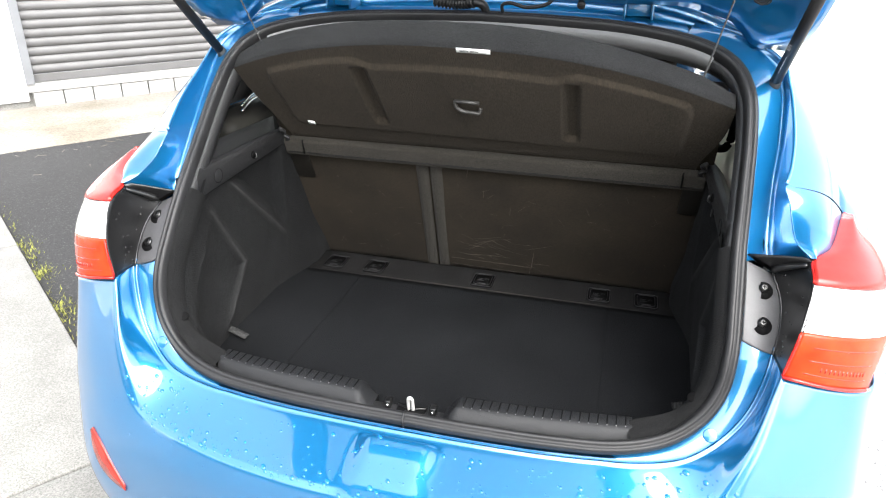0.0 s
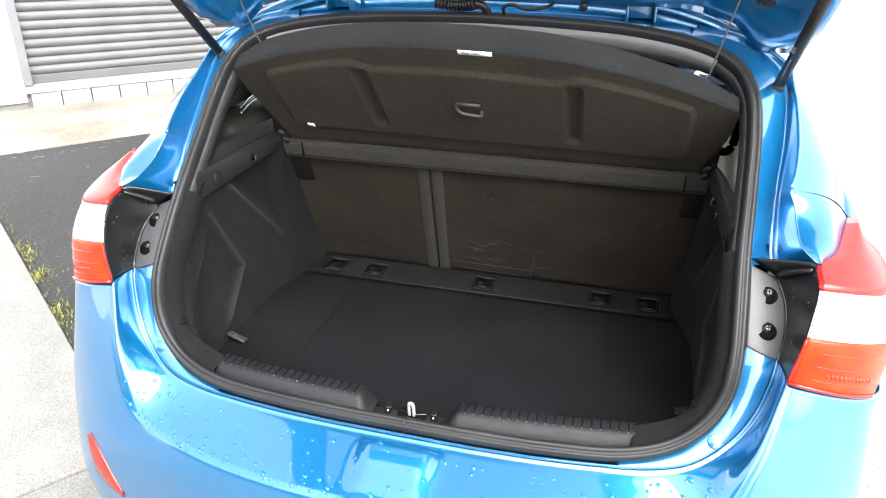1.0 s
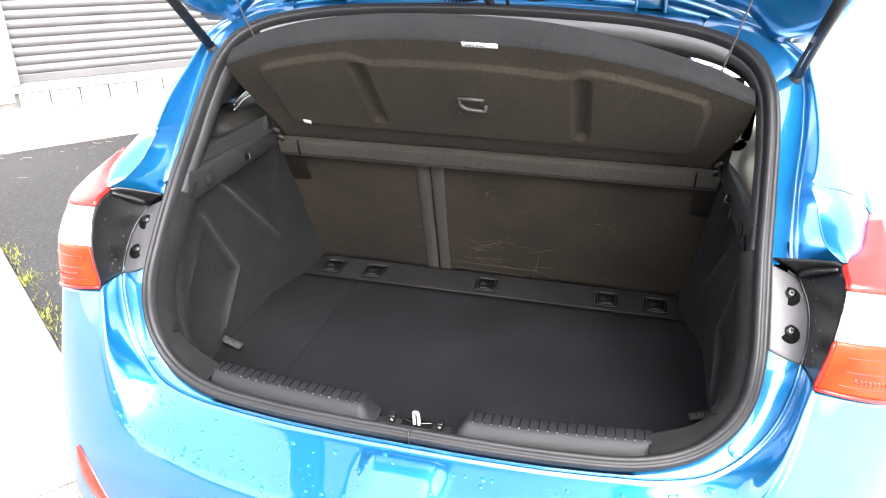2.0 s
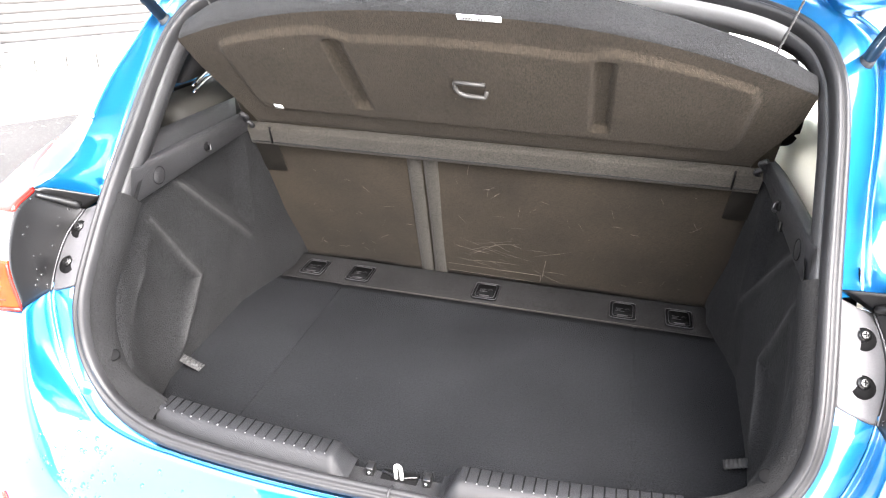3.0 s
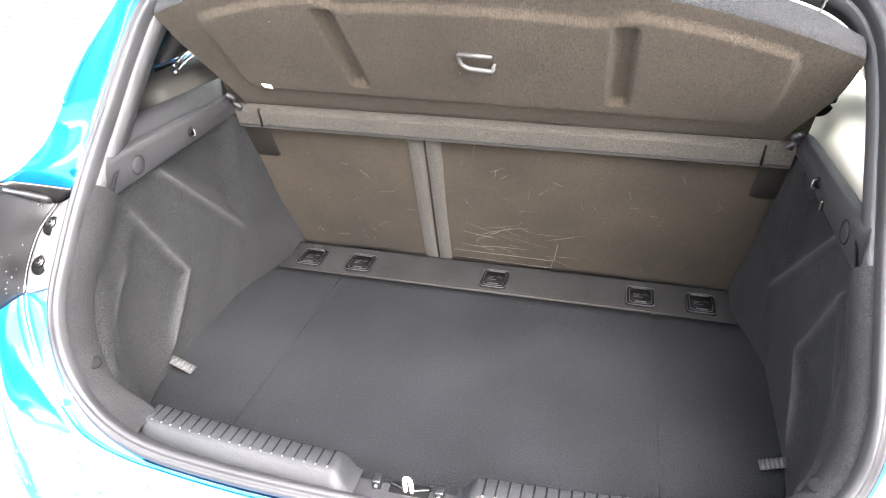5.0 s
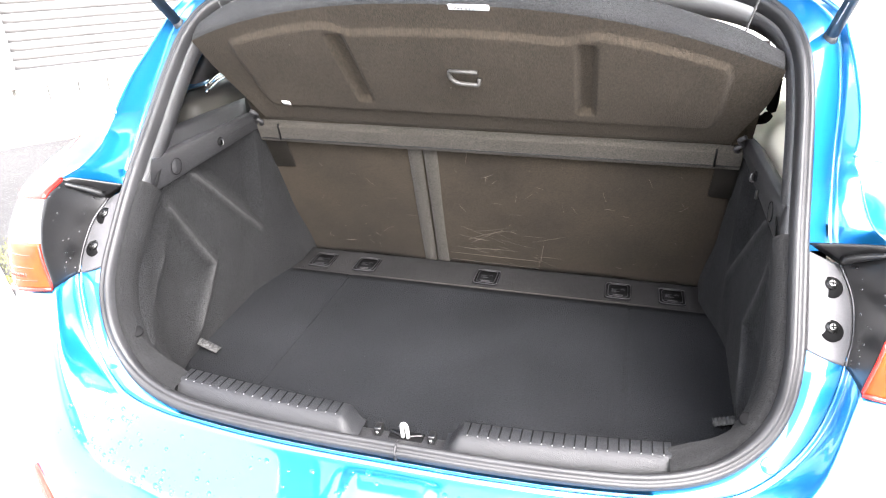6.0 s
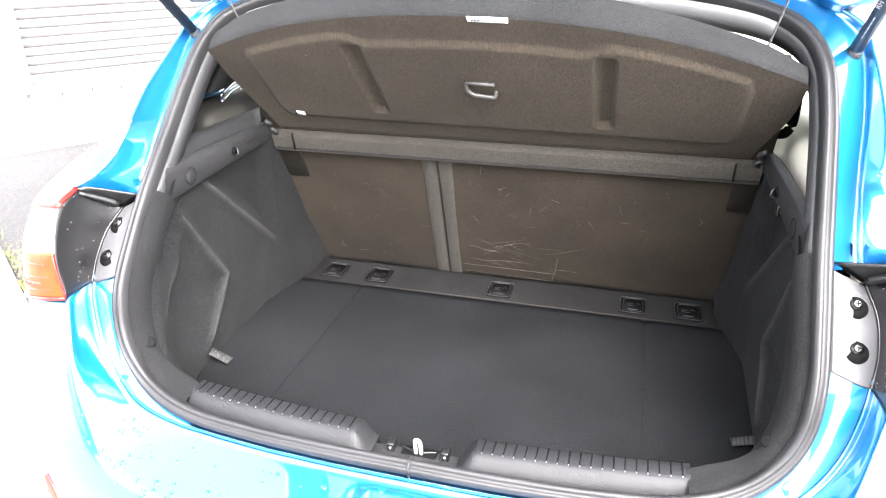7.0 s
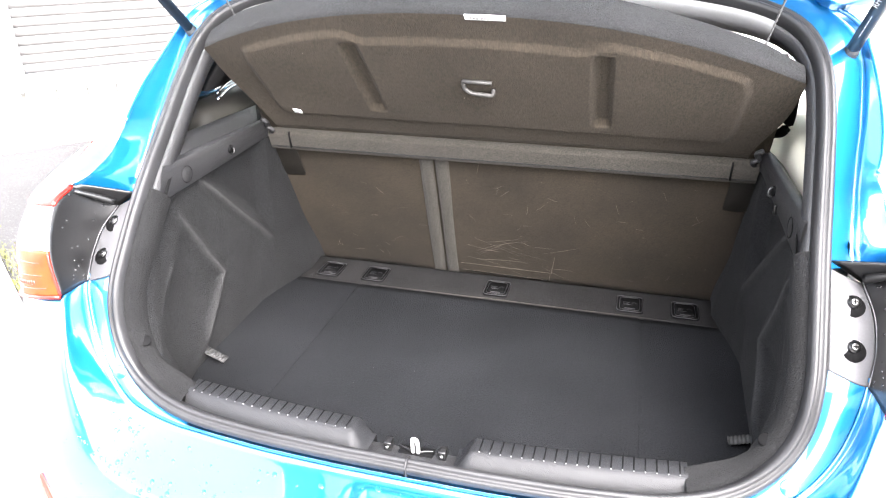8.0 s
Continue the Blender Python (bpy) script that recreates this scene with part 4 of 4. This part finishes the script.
def seat_back(name, x0, x1, strip_left):
    bm = sheet(lambda a, b: seat_pt(x0 + (x1 - x0) * a, 0.556 + 0.62 * b, 0.002 * math.sin(a * 9 + b * 5)), 30, 20)
    seat = part(name, bm, SEATFELT, car, "folding rear seat back in scratched brown-black felt", solid=-0.09)
    s0, s1 = (x0, x0 + 0.034) if strip_left else (x1 - 0.034, x1)
    bm = sheet(lambda a, b: seat_pt(s0 + (s1 - s0) * a, 0.562 + 0.392 * b, (0.0, 0.006, 0.007, 0.007, 0.006, 0.0)[round(a * 5)]), 5, 24)
    part("edge_strip", bm, RAIL, seat, "grey carpet hinge strip", smooth=True)
    return seat


left_seat = seat_back("seat_back", -0.56, -0.157, False)
right_seat = seat_back("seat_back", -0.153, 0.56, True)
for pts in ([(-0.112, 0.612), (0.125, 0.608)], [(-0.112, 0.586), (0.122, 0.580)], [(0.125, 0.608), (0.122, 0.580)], [(0.128, 0.606), (0.136, 0.668)]):
    part("slot_seam", tube([seat_pt(*q, 0.003) for q in pts], 0.0004, 6), SCRATCH, right_seat)
part("slot_shadow_gap", tube([seat_pt(-0.10, 0.584, 0.0028), seat_pt(0.122, 0.5785, 0.0028)], 0.0012, 6), MATTE, right_seat)
for x0, x1, st in ((-0.552, -0.492, left_seat), (0.500, 0.552, right_seat)):
    sg = 1 if x0 > 0 else -1
    xi, xo = (x0, x1) if x0 > 0 else (x1, x0)
    plate = [seat_pt(xo, 0.870, 0.002), seat_pt(xi + 0.006 * sg, 0.870, 0.002), seat_pt(xi + 0.001 * sg, 0.875, 0.002), seat_pt(xi + 0.004 * sg, 0.96, 0.002), seat_pt(xo, 0.96, 0.002)]
    part("latch_cover", prism(plate, (0, -0.002, -0.001)), DARKPLATE, st, "dark plastic latch cover", bevel=0.001)
# scratches: a tangle low beside the seam, a few long ones elsewhere
rng = random.Random(4)
for k in range(80):
    tangle = k < 18
    st = right_seat if tangle or k % 3 else left_seat
    if tangle:
        x, z, ang, ln = rng.uniform(-0.10, 0.13), rng.uniform(0.62, 0.72), rng.gauss(-0.12, 0.32), rng.uniform(0.03, 0.15)
    elif k % 3:
        x, z, ang, ln = rng.uniform(-0.08, 0.48), rng.uniform(0.60, 0.94), rng.choice((rng.gauss(0.2, 0.5), rng.gauss(1.9, 0.4))), rng.uniform(0.004, 0.035)
    else:
        x, z, ang, ln = rng.uniform(-0.48, -0.22), rng.uniform(0.62, 0.90), rng.gauss(0.0, 0.6), rng.uniform(0.008, 0.035)
    bend = rng.uniform(-0.05, 0.05) * ln
    pts = [seat_pt(x + ln * f * math.cos(ang) - bend * math.sin(ang) * 4 * f * (1 - f), z + ln * f * math.sin(ang) + bend * math.cos(ang) * 4 * f * (1 - f), 0.0023) for f in (0, 0.2, 0.4, 0.6, 0.8, 1)]
    w = rng.uniform(0.00012, 0.00032)
    part("scratch", tube(pts, lambda t: w * (0.25 + 0.75 * math.sin(math.pi * min(max(t, 0.02), 0.98)) ** 0.5), 4), SCRATCH, st)

# ---- parcel shelf: raised at its rear on two cords ----
SH_A = radians(45)


def shelf_pt(x, s, n=0.0):
    """s from its hinge towards the rear edge, n up from the underside; it hangs a little lower on one side."""
    return Vector((x, 0.600 - s * math.cos(SH_A) + n * math.sin(SH_A), 0.998 + s * math.sin(SH_A) + n * math.cos(SH_A) - 0.020 * x * step(0.0, 0.2, s)))


def shelf_end(x):
    return 0.430 - 0.135 * (abs(x) / 0.555) ** 2.3


def shelf_half(s):
    return 0.522 + 0.036 * step(0.0, 0.24, s)


def shelf_under(a, b):
    u = 2 * a - 1
    x = u * 0.555
    s = b * shelf_end(x)
    x = u * shelf_half(s)
    top = shelf_end(x) - 0.030 - 0.030 * step(0.25, 0.19, abs(x))
    inside = step(0.080, 0.093, s) * step(0.0, 0.018, top - s) * step(0.482, 0.470, abs(x) + 0.25 * max(0.0, 0.115 - s) + 0.3 * max(0.0, s - 0.27))
    n = -0.008 * inside
    gx = abs(x) - 0.232
    n += 0.013 * step(0.019, 0.011, abs(gx)) * step(0.115, 0.135, s) * step(0.350, 0.335, s)
    n += 0.006 * step(0.03, 0.0, s)
    return shelf_pt(x, s, n)


def shelf_lip(a, b):
    u = 2 * a - 1
    x = u * 0.555
    s = shelf_end(x)
    k = [(0.0, 0.0), (0.004, 0.003), (0.006, 0.014), (0.004, 0.042), (-0.001, 0.062), (-0.010, 0.072), (-0.03, 0.074)][round(b * 6)]
    fade = (0.76 + 0.24 * step(1.0, 0.86, abs(u))) * (1 - 0.20 * step(0.12, 0.50, x))
    return shelf_pt(x, s + k[0], k[1] * fade)


def shelf_top(a, b):
    u = 2 * a - 1
    x = u * 0.555
    s = b * (shelf_end(x) - 0.028)
    fade = (0.76 + 0.24 * step(1.0, 0.86, abs(u))) * (1 - 0.20 * step(0.12, 0.50, x))
    return shelf_pt(u * shelf_half(s), s, 0.020 + (0.074 * fade - 0.020) * step(0.2, 1.0, b))


shelf = tagged(empty("parcel_shelf", (0, 0.60, 0.998)), "raised black felt parcel shelf hung on two cords", "parcel shelf")
SH0 = Matrix.Translation((0, -0.60, -0.998))


def shelf_part(name, bm, mat, label="", **kw):
    bm.transform(SH0)
    return part(name, bm, mat, shelf, label, **kw)


shelf_part("underside", sheet(shelf_under, 200, 110), SHELFFELT)
shelf_part("rear_lip", sheet(shelf_lip, 80, 6), LIPFELT, "grey speckled felt rear edge")
shelf_part("top_face", sheet(shelf_top, 40, 20), LIPFELT)
for side in (-1, 1):
    shelf_part("side_edge", sheet(lambda a, b: shelf_pt(side * shelf_half(a * 0.295), a * 0.295, b * (0.020 + 0.020 * step(0.2, 1, a))), 20, 2), SHELFFELT)
    shelf_part("hinge_clip", tube([(side * 0.540, 0.590, 0.992), (side * 0.531, 0.578, 1.004), (side * 0.542, 0.572, 1.014), (side * 0.532, 0.560, 1.026), (side * 0.541, 0.550, 1.036)], 0.0050, 10, steps=5), PLASTIC, "black hinge clip")
    shelf_part("cord_clip", box(-0.006, 0.006, -0.010, 0.008, -0.016, 0.016), HANDLE, bevel=0.002).location = shelf_pt(side * 0.548, 0.262, 0.012) + Vector((0, -0.60, -0.998))
    top = Vector((side * 0.545, 0.26, 1.60))
    foot = shelf_pt(side * 0.487, 0.315, 0.052)
    bm = bmesh.new()
    for ph in (0.0, math.pi):
        tube([foot.lerp(top, i / 160) + 0.0011 * Vector((math.cos(ph + i * 0.9), math.sin(ph + i * 0.9), 0)) for i in range(161)], 0.0011, 5, bm)
    shelf_part("cord", bm, FAINT, "thin twisted grey cord")
# fixed rear rail of the shelf


def rail_fn(a, b):
    x = (-1 + 2 * a) * 0.547
    y, z = [(0.596, 1.006), (0.588, 1.002), (0.583, 0.992), (0.594, 0.958), (0.600, 0.952), (0.66, 0.950)][round(b * 5)]
    return Vector((x, y, z))


shelf_part("rail_hem", tube([(-0.545, 0.5915, 0.9615), (0.545, 0.5915, 0.9615)], 0.0011, 6), LIPFELT)
shelf_part("rail", sheet(rail_fn, 40, 5), RAIL, "straight felt-wrapped hinge rail", bevel=0.002)
for x in (-0.494, 0.494):
    shelf_part("rail_notch", prism([(x, 0.5845, 1.000), (x + 0.004, 0.5845, 1.000), (x + 0.004, 0.592, 0.960), (x, 0.592, 0.960)], (0, -0.003, -0.001)), MATTE)
# pull handle, paper tag and label
h0 = [shelf_pt(-0.026, 0.253, -0.010), shelf_pt(-0.023, 0.238, -0.016), shelf_pt(-0.010, 0.229, -0.019), shelf_pt(0.014, 0.226, -0.019), shelf_pt(0.028, 0.225, -0.018), shelf_pt(0.031, 0.234, -0.010)]
shelf_part("handle", tube(h0, 0.0042, 10, steps=6), HANDLE, "small black pull handle")
shelf_part("handle_bar", tube([shelf_pt(-0.026, 0.257, -0.012), shelf_pt(0.030, 0.256, -0.012)], 0.0040, 8), HANDLE)
OUT = shelf_pt(0, 0, -0.0015) - shelf_pt(0, 0, 0)


def patch(x0, x1, s0, s1, n, skew=0.0):
    return prism([shelf_pt(x0, s0, n), shelf_pt(x1, s0 - skew, n), shelf_pt(x1, s1 - skew, n), shelf_pt(x0, s1, n)], OUT)


shelf_part("paper_tag", patch(-0.438, -0.420, 0.098, 0.111, -0.0108, 0.002), WHITETAG, "small white paper tag")
shelf_part("label", patch(0.004, 0.073, 0.421, 0.4335, -0.001), WHITETAG, "white printed label with a bar code")
for k in range(14):
    shelf_part("label_bar", patch(0.012 + k * 0.0024 + 0.004 * (k > 6), 0.0128 + k * 0.0024 + 0.004 * (k > 6), 0.4245, 0.4305, -0.0024), INK)

# ---- cabin beyond the shelf ----
part("headlining", sheet(lambda a, b: Vector(((-1 + 2 * a) * 0.56, 0.70 + 1.5 * b, 1.40 - 0.10 * (2 * a - 1) ** 4)), 16, 6), CREAM, car)
for side in (1, -1):
    part("side_window", sheet(lambda a, b: Vector((side * (0.78 - 0.17 * b), 0.52 + 0.25 * b + 1.35 * a, 1.04 + 0.27 * b)), 8, 4), GLASS, car, solid=0.004).visible_shadow = False
    part("quarter_trim", prism([(side * 0.655, 0.52, 1.10), (side * 0.655, 0.70, 1.10), (side * 0.61, 0.86, 1.30), (side * 0.60, 0.70, 1.30)], (side * 0.02, 0, 0)), PLASTIC, car)
    part("door_lining", prism([(side * 0.70, 0.62, 0.60), (side * 0.74, 1.60, 0.60), (side * 0.76, 1.60, 1.03), (side * 0.72, 0.62, 1.06)], (side * 0.03, 0, 0)), PLASTIC, car)
    # twin bolsters: one coloured as lit, the left one as shaded
    bolster = part("side_bolster", box(*sorted((side * (0.598 if side > 0 else 0.606), side * 0.72)), 0.36 if side > 0 else 0.44, 1.0, 0.84, 1.075), CREAM if side > 0 else SHADED_TRIM, car, bevel=0.03)
    if side < 0:
        for z in (1.088, 1.102):
            part("door_pull", tube([(-0.615, 0.50, z), (-0.640, 0.60, z + 0.008), (-0.650, 0.72, z + 0.004)], 0.004, 8, steps=5), CHROME, bolster, "small chrome door pull")
    part("seat_belt", tube([(side * 0.60, 0.66, 1.13), (side * 0.59, 0.62, 1.075), (side * 0.575, 0.64, 1.05), (side * 0.55, 0.72, 1.05)], 0.010, 8, steps=5), MATTE, car)
    bm = box(side * 0.33 - 0.12, side * 0.33 + 0.12, 0.66, 0.76, 1.16, 1.30)
    part("headrest", bm, SEATFELT, car, bevel=0.03)
part("floor_pan", box(-0.80, 0.80, 0.10, 3.5, 0.20, 0.24), PLASTIC, car)
# unseen shell added behind the linings to stop light leaking in
part("light_block_shell", sheet(lambda a, b: spline([(-0.62, 0, 1.0), (-0.62, 0, 0.45), (0.62, 0, 0.45), (0.62, 0, 1.0)], a) + Vector((0, 0.20 + 0.7 * b, 0)), 18, 2), PLASTIC, car)

# ---- ground and building ----
WALL_AT, WALL_DIR = Vector((-5.03, 4.15, 0)), Vector((0.59, 0.807, 0)).normalized()
WALL_N = Vector((WALL_DIR.y, -WALL_DIR.x, 0))


def site(u, v, z):
    """u along the building's front, v out from it."""
    return WALL_AT + WALL_DIR * u + WALL_N * v + Vector((0, 0, z))


ground = part("ground", sheet(lambda a, b: Vector((-600 + 1200 * a, -600 + 1200 * b, 0.0)), 4, 4), YARD)
tagged(ground, "pale chip-sealed yard, bright under the sky", "ground", kind="structure")


def slab(name, corners, z0, z1, mat):
    bm = prism([Vector((p[0], p[1], z0)) for p in corners], (0, 0, z1 - z0))
    return part(name, bm, mat, bevel=0.006)


def site_rect(u0, u1, v0, v1):
    return [site(u0, v0, 0), site(u1, v0, 0), site(u1, v1, 0), site(u0, v1, 0)]


apron = slab("pavement_apron", site_rect(-6, 14, -0.3, 1.53), -0.05, 0.010, APRON)
tagged(apron, "pale concrete apron along the building, stained at its edge", "pavement", kind="structure")
strip = slab("road", [site(-0.76, 1.50, 0), site(6.0, 1.50, 0), Vector((0.1, 1.0, 0)), site(-0.76, 6.9, 0)], -0.04, 0.005, ASPHALT)
tagged(strip, "dark damp asphalt between path and apron", "road", kind="structure")
# footpath slabs beside the yard
path = slab("pavement", site_rect(-9.0, -0.745, 1.55, 16.0), -0.06, 0.018, CONCRETE)
tagged(path, "pale weathered concrete footpath with worn joints", "pavement", kind="structure")
for k in range(8):
    v0 = 1.55 + k * 1.97 - 0.01
    for j in range(3):
        u1 = -0.72 - j * 2.2
        sl = slab("slab", site_rect(u1 - 2.19, u1, v0 + 0.005, v0 + 1.965), 0.0, 0.030, CONCRETE)
        sl.parent = path

# ---- building with a roller shutter ----
def wall_box(u0, u1, v0, v1, z0, z1):
    return prism([site(u0, v0, z0), site(u1, v0, z0), site(u1, v1, z0), site(u0, v1, z0)], (0, 0, z1 - z0))


front = part("wall_front", wall_box(-6.0, -0.03, -0.25, 0.02, 0.075, 4.2), RENDERED, smooth=False)
tagged(front, "white painted building wall beside the shutter", "wall", kind="structure")
part("wall_foot", wall_box(-6.0, -0.03, -0.25, -0.01, 0.0, 0.075), CONCRETE, front, smooth=False)
rest = part("wall_front_far", wall_box(3.25, 9.0, -0.25, 0.02, 0.0, 4.2), RENDERED, smooth=False)
tagged(rest, "white painted building wall beyond the shutter", "wall", kind="structure")
over = part("wall_over", wall_box(-0.03, 3.25, -0.25, 0.02, 2.95, 4.2), RENDERED, smooth=False)
tagged(over, "white painted wall over the shutter", "wall", kind="structure")
plinth = part("plinth", wall_box(-0.03, 3.25, -0.25, -0.045, 0.0, 0.142), CONCRETE, smooth=False)
tagged(plinth, "low plinth of white painted blocks", "plinth", kind="structure")
for k in range(12):
    u = 0.005 + k * 0.263
    part("block", wall_box(u + 0.006, u + 0.257, -0.10, 0.004, 0.003, 0.141), BLOCK, plinth, smooth=False, bevel=0.004)
ledge = part("ledge", wall_box(-0.03, 3.25, -0.25, 0.012, 0.146, 0.222), BLOCK, smooth=False, bevel=0.005)
tagged(ledge, "white painted ledge under the shutter", "ledge", kind="structure")

shutter = tagged(empty("roller_shutter", site(1.6, -0.06, 0.222)), "closed grey steel roller shutter", "roller shutter")
back = Matrix.Translation(-shutter.location)


def shut(name, bm, mat, label="", **kw):
    bm.transform(back)
    return part(name, bm, mat, shutter, label, **kw)


for k in range(33):
    z = 0.300 + k * 0.0805
    prof = [(0.0, 0.0), (0.004, 0.004), (0.014, 0.016), (0.018, 0.036), (0.014, 0.058), (0.004, 0.071), (0.0, 0.076), (-0.004, 0.0805)]
    shut("slat", sheet(lambda a, b: site(0.045 + 3.16 * a, -0.075 + prof[round(b * 7)][0], z + prof[round(b * 7)][1]), 2, 7), SHUTTER)
shut("bottom_rail", wall_box(0.045, 3.205, -0.10, -0.05, 0.226, 0.298), SHUTTER, smooth=False, bevel=0.004)
for u in (-0.03, 3.205):
    shut("guide_rail", wall_box(u, u + 0.075, -0.12, 0.03, 0.222, 2.95), FRAMEGREY, "light grey steel guide rail", smooth=False, bevel=0.004)

# ---- weeds along the footpath edge ----
bm = bmesh.new()
rng = random.Random(11)
for k in range(900):
    v = rng.choice((rng.uniform(2.6, 6.5), rng.gauss(3.55, 0.12), rng.gauss(3.9, 0.05), rng.gauss(4.35, 0.07), rng.gauss(4.9, 0.06), rng.gauss(5.4, 0.08)))
    u = -0.715 + abs(rng.gauss(0, 0.035))
    if rng.random() < 0.1:
        u += rng.uniform(0.0, 0.10)
    p = site(u, v, 0.001)
    a, h = rng.uniform(0, math.tau), rng.uniform(0.008, 0.026)
    d = Vector((math.cos(a), math.sin(a), 0))
    w = d.cross(Vector((0, 0, 1))) * 0.0035
    vs = [bm.verts.new(q) for q in (p - w, p + w, p + d * h * 0.9 + Vector((0, 0, h)))]
    bm.faces.new(vs)
weeds = part("weeds", bm, MOSS, smooth=False)
tagged(weeds, "yellow-green moss and weeds in the path's edge", "weeds", kind="stuff")

# dry stalks and grit on the asphalt
bm = bmesh.new()
for k in range(90):
    p = site(rng.uniform(-0.5, 3.5), rng.choice((rng.uniform(1.7, 5.5), rng.gauss(1.65, 0.08))), 0.0075)
    a, h = rng.uniform(0, math.tau), rng.uniform(0.006, 0.035)
    d = Vector((math.cos(a), math.sin(a), 0))
    tube([p - d * h, p, p + d * h + Vector((0, 0, 0.002))], 0.002, 5, bm)
grit = part("dry_stalks", bm, APRON, smooth=False)
tagged(grit, "dry stalks and grit scattered on asphalt", "debris", kind="stuff")

# a bit of twig on the pale yard
twig = part("twig", tube([(1.853, 4.54, 0.008), (1.842, 4.45, 0.012), (1.839, 4.33, 0.008)], lambda t: 0.010 - 0.004 * t, 6, steps=3), TYRE)
tagged(twig, "short dark twig lying on the pale yard", "twig")

# unseen wall added behind the camera, to dim the boot and the paint's reflections
shading_wall = part("wall_shading", box(-16, 0.5, -9.4, -9.0, 0.0, 4.0), CONCRETE, smooth=False)
tagged(shading_wall, "unseen plain wall added to cut the light into the boot", "wall", kind="structure")
